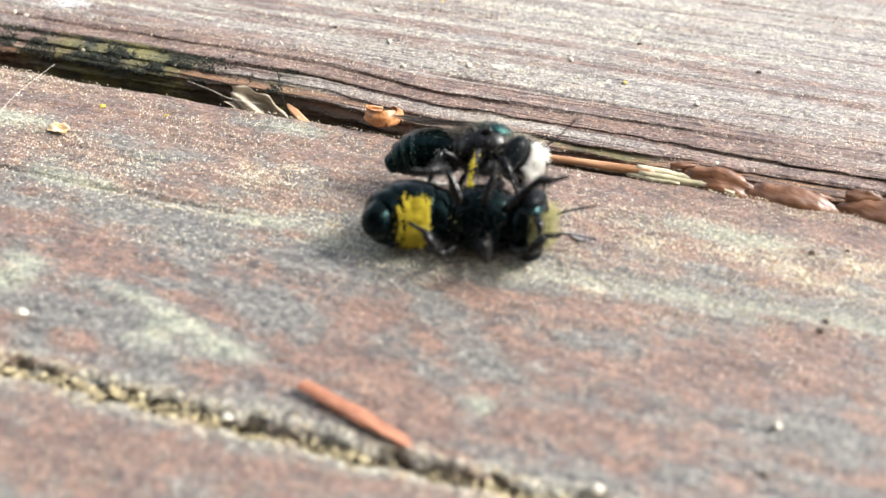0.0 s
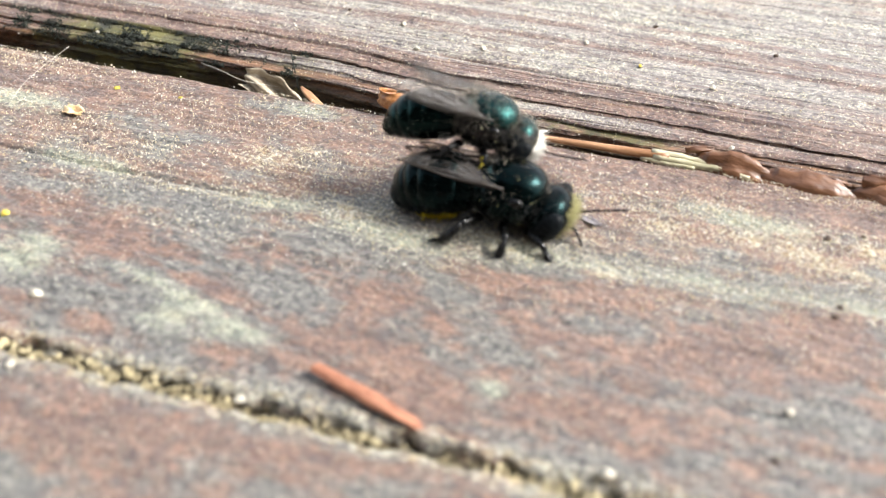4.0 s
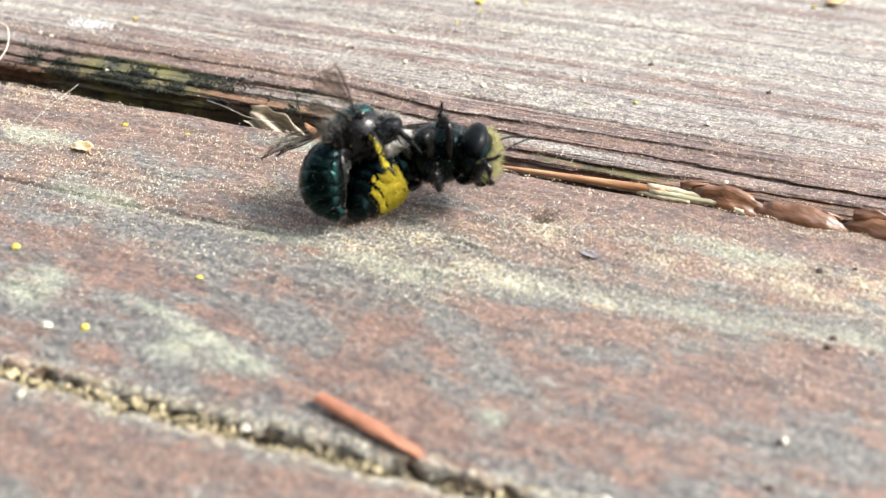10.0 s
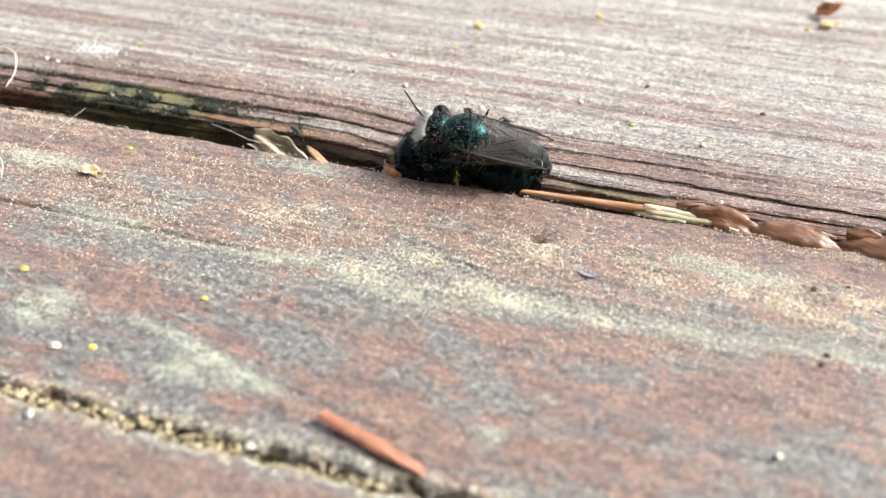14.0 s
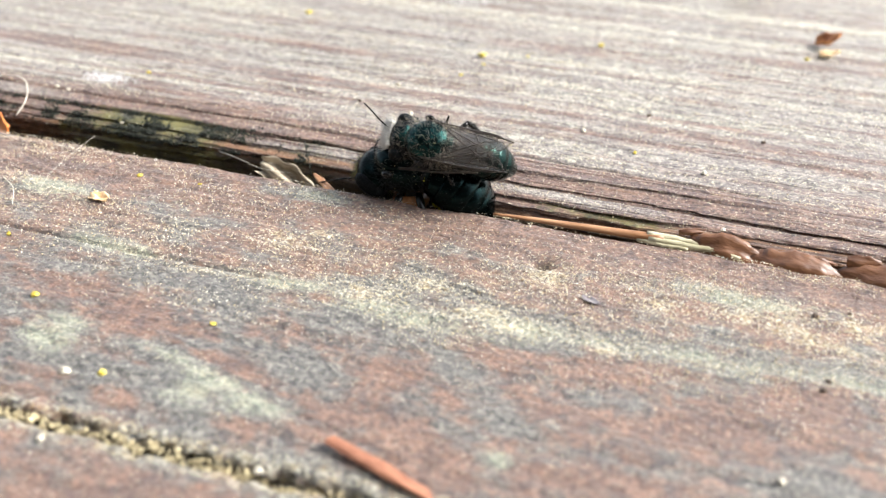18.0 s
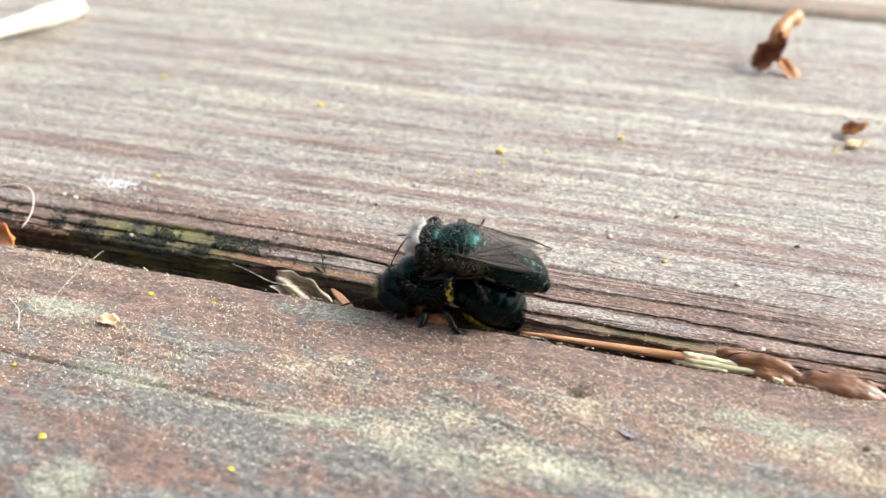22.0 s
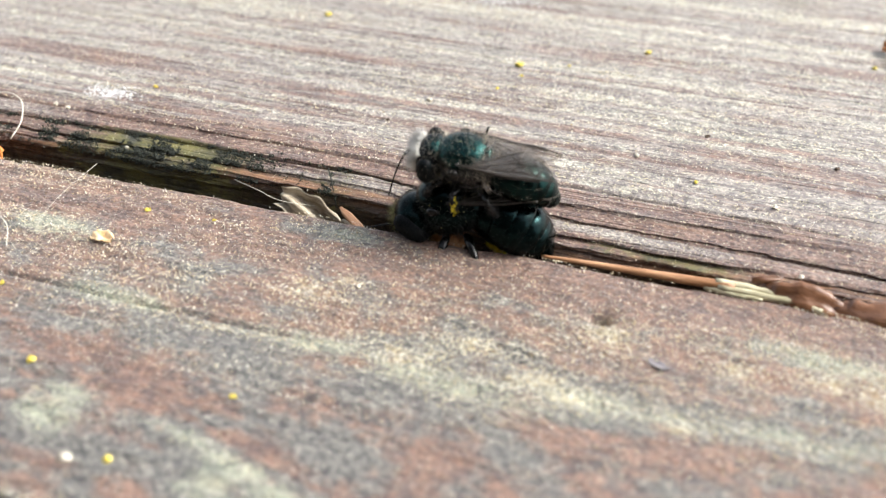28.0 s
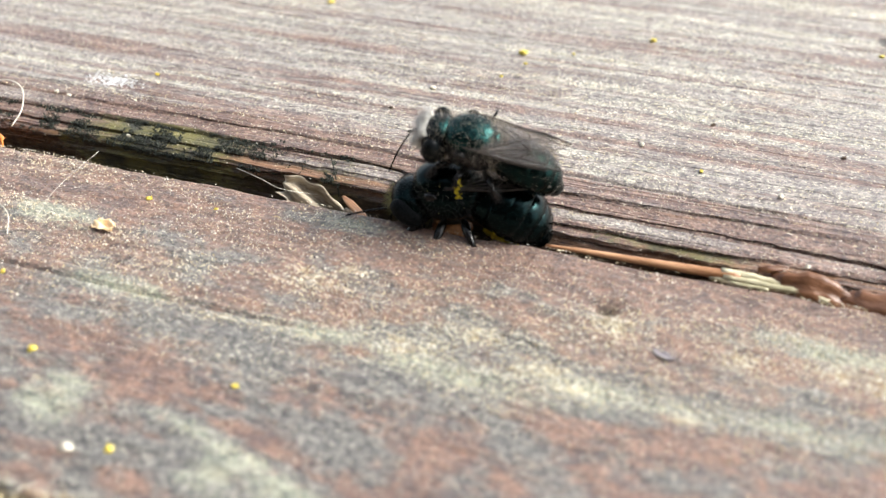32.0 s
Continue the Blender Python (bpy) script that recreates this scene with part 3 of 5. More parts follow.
def plain_wear(x, y, z):
    moss_shade_bare = np.zeros((*x.shape, 3))
    # gap shade put into the colour of the board sides
    moss_shade_bare[..., 1] = np.clip(-z / 2 - 0.3, 0, 1)
    moss_shade_bare[..., 2] = np.where((y > 70) & (y < 80), 0.7, 0.0)
    return np.stack([0.4 + 0.6 * rough_noise(x / 30, y / 1.5, 133), 0.4 + 0.5 * rough_noise(x / 20, y / 1.2, 137), np.where((y > 70) & (y < 82), 0.75, 0.15)], -1), moss_shade_bare


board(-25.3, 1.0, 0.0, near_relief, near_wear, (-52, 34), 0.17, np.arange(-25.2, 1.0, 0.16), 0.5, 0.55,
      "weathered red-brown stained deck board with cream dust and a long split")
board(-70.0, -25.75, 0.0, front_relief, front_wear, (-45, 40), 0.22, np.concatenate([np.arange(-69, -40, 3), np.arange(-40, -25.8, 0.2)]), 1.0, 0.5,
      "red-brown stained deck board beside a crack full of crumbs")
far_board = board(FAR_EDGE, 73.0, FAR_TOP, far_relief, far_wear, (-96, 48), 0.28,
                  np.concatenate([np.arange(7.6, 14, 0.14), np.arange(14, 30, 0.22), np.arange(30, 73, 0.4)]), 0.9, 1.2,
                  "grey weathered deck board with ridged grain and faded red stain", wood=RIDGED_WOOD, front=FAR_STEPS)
board(74.6, 146.0, FAR_TOP, plain_relief, plain_wear, (-96, 60), 3.0, np.arange(76, 146, 0.7), 1.0, 1.0, "weathered deck board with bare orange wood along its edge")
board(150.0, 220.0, FAR_TOP, plain_relief, plain_wear, (-96, 60), 6.0, np.arange(151, 220, 1.5), 1.0, 1.0, "plain weathered brown deck board")
board(-145.0, -74.5, 0.0, plain_relief, plain_wear, (-96, 60), 6.0, np.arange(-144, -75, 1.5), 1.0, 1.0, "plain weathered brown deck board")

# an unseen dark wall, added behind the eye to darken reflections and fill light
wall_behind = solid("unseen_wall", [(x, y, z) for x in (-3200, 3200) for y in (-1500, -1300) for z in (-21.8, 2600)],
              [[0, 1, 3, 2], [4, 6, 7, 5], [0, 4, 5, 1], [2, 3, 7, 6], [0, 2, 6, 4], [1, 5, 7, 3]],
              simple_material("unseen_wall_brown", (0.035, 0.028, 0.022), (0.075, 0.06, 0.048), 6.0, 0.8, stretch=(0.2, 1, 3)), smooth=False)
tagged(wall_behind, "plain dark brown wall, unseen, added to darken reflections", "wall", kind="structure")
ground = solid("ground", [(-9e4, -9e4, -21.9), (9e4, -9e4, -21.9), (9e4, 9e4, -21.9), (-9e4, 9e4, -21.9)], [[0, 1, 2, 3]], SOIL)
tagged(ground, "dark moist soil beneath the deck boards", "ground", kind="structure")


# ---- litter on the boards; places in millimetres ----
def jitter(v, amount, rng):
    return v + rng.normal(0, amount, np.shape(v))


def placed(ob, x, y, z, rx=0, ry=0, rz=0):
    ob.matrix_world = pose(x * MM, y * MM, z * MM, rx, ry, rz)
    return ob


def near_height(x, y):
    dy, dz = near_relief(np.array([[float(x)]]), np.array([[float(y)]]), np.array([[0.0]]))
    return float(dz[0, 0])


def far_height(x, y):
    dy, dz = far_relief(np.array([[float(x)]]), np.array([[max(float(y), 7.6)]]), np.array([[FAR_TOP]]))
    return FAR_TOP + float(dz[0, 0])


def height_at(x, y):
    return near_height(x, y) if y < 1 else far_height(x, y)


def curled_sheet(length, width, curl, cup, rng, n=14, m=7, thick=0.09, taper=0.0, crumple=0.08):
    """A thin dry sheet along x with thickness: curl bends it along its length in degrees, cup across it."""
    us, vs = np.linspace(0, 1, n), np.linspace(-1, 1, m)
    verts = []
    ph = rng.uniform(0, 9, 4)
    for u in us:
        a = radians(curl) * u
        r = length / max(abs(radians(curl)), 1e-3) * (1 if curl >= 0 else -1)
        cx, cz = (r * math.sin(a), r * (1 - math.cos(a))) if abs(curl) > 1 else (length * u, 0)
        w = width * (0.35 + 0.65 * math.sin(math.pi * min(1, 0.15 + 0.85 * u) ** (1 + taper))) / 2
        for v in vs:
            bow = cup * w * v * v + crumple * math.sin(u * 7 + v * 3 + ph[0]) + crumple * math.sin(v * 6 + ph[1] + u * 3)
            verts.append((cx - bow * math.sin(a), v * w * (1 + 0.12 * math.sin(u * 17 + ph[2] + v)), cz + bow * math.cos(a)))
    top = np.array(verts)
    q = [[i * m + j, i * m + j + 1, (i + 1) * m + j + 1, (i + 1) * m + j] for i in range(n - 1) for j in range(m - 1)]
    rim = [j for j in range(m)] + [i * m + m - 1 for i in range(1, n)] + [(n - 1) * m + j for j in range(m - 2, -1, -1)] + [i * m for i in range(n - 2, 0, -1)]
    k = n * m
    faces = [list(reversed(f)) for f in q] + [[c + k for c in f] for f in q]
    faces += [[rim[i], rim[(i + 1) % len(rim)], rim[(i + 1) % len(rim)] + k, rim[i] + k] for i in range(len(rim))]
    return np.concatenate([top, top - (0, 0, thick)]), faces


lit = np.random.default_rng(21)

# a red splinter beside the crack
v, f = lathe([(-3.1, 0.25, 0.12, 0), (-3.0, 0.34, 0.22, 0), (-1.5, 0.38, 0.28, 0), (0.5, 0.42, 0.3, 0), (2.0, 0.38, 0.26, 0), (2.8, 0.28, 0.2, 0), (3.2, 0.1, 0.08, 0)], 8)
chip = placed(solid("wood_splinter", jitter(v, 0.03, lit), f, RED_BARK, smooth=False), 1.0, -23.75, 0.34, 0, 3, -16.5)
tagged(chip, "flat orange-red wood splinter lying beside the crack", "splinter")

# a dry needle in the gap, with a pale torn base
needle = solid("dry_needle", *tube(spline([(0.4, 1.3, -0.1), (3.0, 1.25, 0.05), (6.0, 1.25, 0.12), (9.6, 1.35, 0.15), (12.1, 1.45, 0.15)], 22), np.linspace(0.1, 0.36, 22), 9), NEEDLE)
tagged(needle, "dry brown conifer needle lying along the gap", "needle")
for line, r in (([(10.0, 1.1, 0.3), (12.0, 1.2, 0.25), (13.4, 1.25, 0.1), (14.4, 1.3, 0.0)], 0.24), ([(10.2, 0.9, 0.15), (12.6, 0.85, 0.1), (14.8, 0.8, 0.05), (16.2, 0.6, 0.0)], 0.22),
                ([(9.4, 0.85, -0.05), (11.2, 0.6, 0.0), (12.8, 0.5, 0.05)], 0.16)):
    pts = jitter(spline(line, 14), 0.025, lit) + (1.0, 0.35, 0)
    solid("torn_base", *tube(pts, np.linspace(1.1, 0.75, 14) * r, 7), NEEDLE_TIP, needle, "pale torn base")

# a twig of dry brown scales wedged in the gap
twig = solid("scale_twig", *tube(spline([(12.5, 1.9, -1.1), (17, 1.7, -1.2), (22, 1.3, -1.3), (31, 0.9, -1.4)], 16), 0.4, 8), BROWN_LEAF)
tagged(twig, "dry brown twig of overlapping scales wedged in the gap", "twig")


def twig_scale(length, wide, rng):
    """One dry scale: a pointed husk along x, open and frayed at its broad end, with long folds."""
    rings = []
    for u in np.linspace(0, 1, 30):
        r = wide * (0.5 + 0.5 * min(1, u / 0.3)) * (1 - max(0, (u - 0.42) / 0.58) ** 1.6) ** 0.9 + 0.05
        rings.append((length * u, r * 0.8, r, 0.5 * wide * math.sin(min(1, u / 0.45) * math.pi / 2) - 0.75 * wide * max(0, u - 0.45)))
    v, f = lathe(rings, 18)
    a = np.arctan2(v[:, 2], v[:, 1])
    u = v[:, 0] / length
    fold = 1 + 0.14 * np.sin(a * 3 + 4 * u + rng.uniform(0, 6)) + 0.06 * np.sin(a * 7 + rng.uniform(0, 6)) + 0.05 * np.sin(u * 9 + 2 * a)
    fold = fold + 0.24 * np.exp(-((a - 1.25 - 0.5 * u) / 0.3) ** 2) + 0.12 * np.exp(-((a + 2.6) / 0.3) ** 2)
    v[:, 1] *= fold
    v[:, 2] *= fold
    dent = 0.07 * wide * (rough_noise(u * 9 + 3, a * 1.6, 301, 3) + 0.6 * rough_noise(u * 26, a * 3.0, 305, 2))
    v[:, 1] += dent * np.cos(a) * 4
    v[:, 2] += dent * np.sin(a) * 4
    v[:, 0] += np.where(u < 0.1, 0.35 * np.sin(a * 2 + rng.uniform(0, 6)) * wide, 0)
    return v, f


for x, y, z, l, w, rx, ry, rz in [(13.6, 1.75, -0.2, 6.6, 0.8, 0, 5, -2), (17.7, 1.5, -0.35, 8.2, 0.88, 0, 6, -3), (23.4, 1.35, -0.3, 8.8, 0.95, 0, 6, -3), (29.8, 1.1, -0.45, 8.0, 0.92, 0, 5, -3)]:
    sc = solid("scale", *twig_scale(l, w, lit), BROWN_LEAF, twig)
    sc.matrix_local = pose(x * MM, y * MM, z * MM, rx, ry, rz)
for x, y, z, l, w, rx, ry, rz in [(13.0, 1.8, 0.65, 1.9, 0.5, 60, -14, 4), (23.6, 1.5, 0.85, 2.2, 0.9, 64, -8, -6), (21.4, 1.6, 0.6, 2.0, 0.35, 70, 10, -4)]:
    sc = solid("scale_tip", *curled_sheet(l, w, -35, -0.4, lit, n=16, m=7, crumple=0.04, thick=0.07), BROWN_LEAF, twig)
    sc.matrix_local = pose(x * MM, y * MM, z * MM, rx, ry, rz)

leaf = solid("dead_leaf", *curled_sheet(4.4, 2.0, -30, 0.5, lit, crumple=0.3, n=26, m=13, thick=0.05), GREY_LEAF)
tagged(placed(leaf, -17.9, 2.5, -0.1, 44, 8, -12), "shrivelled grey dead leaf tucked in the gap", "leaf")
solid("leaf_stalk", *tube(spline([(4.8, 0.3, 0), (6.4, 0.0, -0.3), (7.4, -0.6, -1.0)], 8), 0.16, 6), GREY_LEAF, leaf)
sliver = solid("wood_splinter", *lathe([(-1.3, 0.1, 0.06, 0), (-0.6, 0.34, 0.14, 0), (0.6, 0.34, 0.14, 0), (1.3, 0.1, 0.06, 0)], 8), NEEDLE)
tagged(placed(sliver, -12.3, 1.5, -0.25, 0, 24, -24), "small red-brown sliver of wood standing in the gap", "splinter")

# a curled orange bract in the gap
bract = solid("curled_bract", *curled_sheet(7.2, 1.1, 330, 0.3, lit, n=34, crumple=0.08, thick=0.06), ORANGE_BRACT)
tagged(placed(bract, -6.1, 3.0, 0.5, 74, 0, -10), "curled shiny orange-brown bract in the gap", "bract")
solid("bract_lobe", *curled_sheet(2.8, 0.7, 150, 0.4, lit, n=14, crumple=0.05, thick=0.05), ORANGE_BRACT, bract).matrix_local = pose(0.6 * MM, 0.2 * MM, 0.3 * MM, 20, -20, 30)

petal = solid("petal_scrap", *curled_sheet(1.7, 1.1, 14, 0.15, lit, n=18, m=11, crumple=0.1, thick=0.05), TAN_PETAL)
tagged(placed(petal, -27.1, -5.6, near_height(-26, -5.7) + 0.16, 0, 0, -14), "torn tan petal scrap on the board", "petal")
flake = solid("wood_flake", *curled_sheet(1.3, 0.55, 12, 0.05, lit, crumple=0.03, thick=0.06), simple_material("grey_flake", (0.13, 0.12, 0.13), (0.25, 0.23, 0.235), 900.0, 0.8))
tagged(placed(flake, 8.0, -6.5, near_height(8, -6.6) + 0.04, 0, 1, -24), "lifted grey flake of wood on the board", "flake")


def crumb(x, y, size, material, label, name="crumb", squash=0.7):
    size *= 0.53
    v, f = ball(0, 0, 0, size * 1.25, size, size * squash, 8)
    ob = solid(name, jitter(v, size * 0.24, lit), f, material)
    placed(ob, x, y, height_at(x, y) + size * squash * 0.8, 0, 0, lit.uniform(0, 180))
    return tagged(ob, label, "crumb", "crumbs on the boards")


for x, y, s in ((-25.4, -2.05, 0.32), (-23.6, -16.8, 0.36), (-6.8, 25.1, 0.5), (3.0, 31.0, 0.45), (-25.8, 29.9, 0.42), (21.3, 34.0, 0.3), (-7.5, 20.5, 0.22), (-6.2, 23.2, 0.2), (-29.5, -11.5, 0.26),
                (-33.0, 12.2, 0.25), (-44.0, 32.0, 0.4), (-2.9, 26.4, 0.2), (-20.8, -1.6, 0.2), (8.8, 11.0, 0.22)):
    crumb(x, y, s, YELLOW_CRUMB, "bright yellow pollen crumb on the wood", "pollen_crumb")
for x, y, s in ((-17.8, -22.2, 0.42), (-4.6, -25.5, 0.36), (-7.06, 8.6, 0.34), (-2.5, 10.05, 0.34), (-16.0, -26.9, 0.36), (12.5, -24.6, 0.45), (6.4, -10.4, 0.26), (3.0, -11.2, 0.22), (-9.3, -5.2, 0.22),
                (-38.6, 7.2, 0.3), (-37.4, 7.0, 0.26), (-9.2, 11.8, 0.3), (15.8, 2.9, 0.28), (20.0, -18.5, 0.3), (14.0, 9.5, 0.3), (4.5, 13.5, 0.3), (-12.0, 17.0, 0.3), (-30.0, 3.2, 0.24), (28.0, 8.0, 0.3)):
    crumb(x, y, s, WHITE_CRUMB, "pale cream grain on the wood", "seed_grain")
for x, y, s in ((22.1, -10.95, 0.3), (21.74, -4.12, 0.28), (22.4, -10.0, 0.22), (23.8, -3.2, 0.18), (9.0, 18.0, 0.28), (18.0, 16.0, 0.24), (-14.0, 13.0, 0.22), (19.5, -21.5, 0.26), (12.0, 6.6, 0.2)):
    crumb(x, y, s, DARK_CRUMB, "dark brown speck of dirt on the wood", "dirt_crumb")
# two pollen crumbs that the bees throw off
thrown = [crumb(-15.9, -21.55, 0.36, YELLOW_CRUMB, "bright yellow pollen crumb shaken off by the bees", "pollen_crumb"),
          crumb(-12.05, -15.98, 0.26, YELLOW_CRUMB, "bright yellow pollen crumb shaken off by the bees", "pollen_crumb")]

# the far board's litter
straw = solid("straw", *tube(spline([(-78, 22, 2.2), (-70, 31, 2.3), (-66.5, 38, 2.3), (-63.6, 47.0, 2.1)], 16), np.concatenate([np.linspace(0.9, 1.0, 11), (1.05, 1.3, 1.35, 1.2, 0.7)]), 10), STRAW)
tagged(straw, "pale cream broken straw lying on the deck", "straw")
bud = solid("bud_scale", *curled_sheet(5.2, 2.7, 110, 0.8, lit, n=16, crumple=0.2, thick=0.3), simple_material("red_brown_bud", (0.12, 0.03, 0.012), (0.34, 0.12, 0.05), 500.0, 0.45, 0.6, 0.0002))
tagged(placed(bud, 14.2, 51.4, far_height(15, 54) + 0.5, 20, -12, 46), "red-brown crumpled bud scale on the far board", "bud")
solid("bud_tail", *curled_sheet(5.0, 1.4, -40, 0.5, lit, thick=0.2), ORANGE_BRACT, bud).matrix_local = pose(2.6 * MM, -0.6 * MM, 0.4 * MM, 0, 0, -95)
solid("bud_tip", *tube(spline([(2, 0.3, 2), (4.5, 1.5, 3.0), (7.0, 1.8, 2.6)], 9), (0.6, 0.9, 1.0, 0.9, 0.7, 0.8, 1.0, 0.8, 0.3), 8), ORANGE_BRACT, bud)
scrap = solid("bark_scrap", *curled_sheet(2.5, 1.4, 50, 0.5, lit, crumple=0.12, thick=0.25), simple_material("orange_bark", (0.22, 0.07, 0.02), (0.5, 0.22, 0.08), 500.0, 0.6))
tagged(placed(scrap, 22.0, 37.6, far_height(23, 37.5) + 0.5, 10, -8, -8), "curled orange-brown scrap of bark on the far board", "bark scrap")
tan = solid("petal_scrap", *curled_sheet(1.8, 1.2, 30, 0.3, lit, thick=0.08), TAN_PETAL)
tagged(placed(tan, 22.4, 35.2, far_height(23, 35.2) + 0.15, 0, -4, 5), "small tan scrap beside the bark", "petal")
for x, y, rx, ry in ((-12.6, 38.3, 4.2, 1.5), (-35.7, 10.2, 2.0, 0.9)):
    spots = []
    for _ in range(300):
        u, w = lit.normal(0, 0.5, 2)
        px, py = x + u * rx, y + w * ry
        r = lit.uniform(0.02, 0.06)
        spots.append(ball(px, py, far_height(px, py) + 0.02, r * 2.0, r * 0.7, 0.05, 6))
    tagged(solid("white_crust", *joined(spots), DROPPING), "thin chalky white crust dried on the board", "crust")

# fibres
for pts, r, text in (([(-46.6, 4.9, 0.8), (-42.6, 5.9, 2.1), (-39.8, 5.0, 2.5), (-38.6, 3.3, 1.8), (-38.8, 2.0, 0.9)], 0.05, "pale curled plant fibre across the gap"),
                     ([(-31.0, 1.0, 0.9), (-31.5, -1.3, 0.5), (-31.4, -4.0, 0.4), (-30.9, -6.6, 0.1)], 0.013, "fine pale hair lying over the board"),
                     ([(-34.5, -5.4, 0.1), (-32.8, -6.6, 0.25), (-31.6, -8.3, 0.1)], 0.03, "short pale plant fibre on the board"),
                     ([(-22.0, 3.6, -0.2), (-19.5, 2.2, 0.3), (-17.6, 1.6, 0.2), (-15.4, 2.4, -0.3)], 0.018, "thin pale fibre in the gap"),
                     ([(-15.6, 5.4, 0.9), (-15.0, 4.4, 0.5), (-14.6, 3.9, -0.3), (-14.4, 3.6, -1.0)], 0.05, "dark rootlet hanging into the gap")):
    tagged(solid("fibre", *tube(spline(pts, 26), r, 6), THREAD if "pale" in text else MOSS), text, "fibre")
orange = solid("leaf_scrap", *curled_sheet(4.5, 3.0, 30, 0.4, lit, thick=0.15), simple_material("orange_leaf", (0.4, 0.1, 0.02), (0.62, 0.22, 0.05), 600.0, 0.5))
tagged(placed(orange, -43.2, 2.6, -0.9, 50, 0, -10), "bright orange leaf scrap down in the gap", "leaf")

# moss and dark fungus along the far edge of the gap
tufts = []
spots = np.array([q.co[:] for q in far_board.data.vertices]) / MM
spots = spots[(spots[:, 1] < 8.6) & (spots[:, 2] > -0.5) & (spots[:, 2] < 1.4)]
mossy = spots[spots[:, 2] < 0.7]
for cx, n, sx, lo in ((-35, 2600, 3.2, -0.1), (-28, 6000, 2.8, -0.3), (-23.5, 3200, 2.4, -0.3), (-15.0, 800, 0.5, 0.0), (-40, 1500, 2.4, 0.1), (-19, 500, 1.6, -0.6)):
    q = mossy[(np.abs(mossy[:, 0] - cx) < 2.5 * sx) & (mossy[:, 2] > lo - 0.3)]
    q = q[lit.random(len(q)) < np.exp(-((q[:, 0] - cx) / sx) ** 2 / 2) * np.clip(0.45 + 3 * rough_noise(q[:, 0] / 1.3, q[:, 2] / 0.35, 221), 0, 1)]
    if len(q):
        tufts.append(q[lit.integers(len(q), size=n)] + lit.normal(0, 0.07, (n, 3)))
tufts = np.concatenate(tufts)


def grit(count, place, small, large, rng, name, label, material=None, category="grit"):
    """Loose grains as small uneven octahedra; place(n) gives x, y and z."""
    p = place(count)
    n = len(p)
    r = small + (large - small) * rng.random(n) ** 3
    unit = np.array([(1, 0, 0), (-1, 0, 0), (0, 1, 0), (0, -1, 0), (0, 0, 1), (0, 0, -1)], float)
    verts = p[:, None] + unit[None] * r[:, None, None] * rng.uniform(0.6, 1.4, (n, 6, 1)) + rng.normal(0, 0.2, (n, 6, 3)) * r[:, None, None]
    i = np.arange(n)[:, None] * 6
    faces = np.concatenate([i + q for q in ((0, 2, 4), (2, 1, 4), (1, 3, 4), (3, 0, 4), (2, 0, 5), (1, 2, 5), (3, 1, 5), (0, 3, 5))])
    tagged(solid(name, verts.reshape(-1, 3), faces, material or GRIT, smooth=False), label, category, kind="stuff")


def on_near(n):
    x, y = lit.uniform(-48, 32, n * 3), 0.9 - 16 * lit.random(n * 3) ** 1.25
    want = 0.3 + 0.5 * patch_sum(PALE, x, y) + 0.8 * patch_sum(CREAM, x, y) + 1.1 * rough_noise(x / 5, y / 1.4, 201) + 0.25 * np.exp(-((y + 9) / 3.5) ** 2)
    ok = (lit.random(n * 3) < want) & (np.abs(y + 25.5) > 0.4)
    x, y = x[ok][:n], y[ok][:n]
    dz = np.where(y > -25.5, near_relief(x, y, 0 * x)[1], front_relief(x, y, 0 * x)[1])
    return np.stack([x, y, dz + 0.03], 1)


def on_far(n):
    x, y = lit.uniform(-80, 40, n * 2), 7.2 + 50 * lit.random(n * 2) ** 1.7
    ok = lit.random(n * 2) < 0.5 + 1.0 * rough_noise(x / 8, y / 1.0, 207)
    x, y = x[ok][:n], y[ok][:n]
    return np.stack([x, y, FAR_TOP + far_relief(x, y, 0 * x + FAR_TOP)[1] + 0.03], 1)


def on_steps(n):
    p = spots[lit.integers(len(spots), size=n * 3)] + lit.normal(0, 0.06, (n * 3, 3))
    ok = (np.abs(p[:, 0]) < 48) & (lit.random(n * 3) < 0.5 + 1.2 * rough_noise(p[:, 0] / 3, p[:, 1] / 0.7, 209))
    return p[ok][:n] + (0, -0.02, 0.03)


def in_crack(n):
    x = lit.uniform(-45, 35, n)
    return np.stack([x, -25.5 + lit.normal(0, 0.3, n), -0.75 + 0.55 * value_noise(x / 1.6, 0 * x, 211) + lit.uniform(-0.3, 0.3, n)], 1)


grit(34000, on_near, 0.014, 0.06, lit, "cream_grit", "fine cream and brown grit strewn over the boards")
grit(6000, on_far, 0.02, 0.07, lit, "cream_grit", "fine pale grit strewn over the weathered board")
grit(6000, on_steps, 0.016, 0.05, lit, "cream_grit", "fine pale grit caught on the broken edge")
grit(2600, in_crack, 0.07, 0.24, lit, "crack_filling", "cream crumbs and dirt packed in the crack", CRACK_DIRT)
grit(len(tufts), lambda n: tufts, 0.03, 0.1, lit, "moss", "dark green-black moss along the gap's edge", MOSS, "moss")


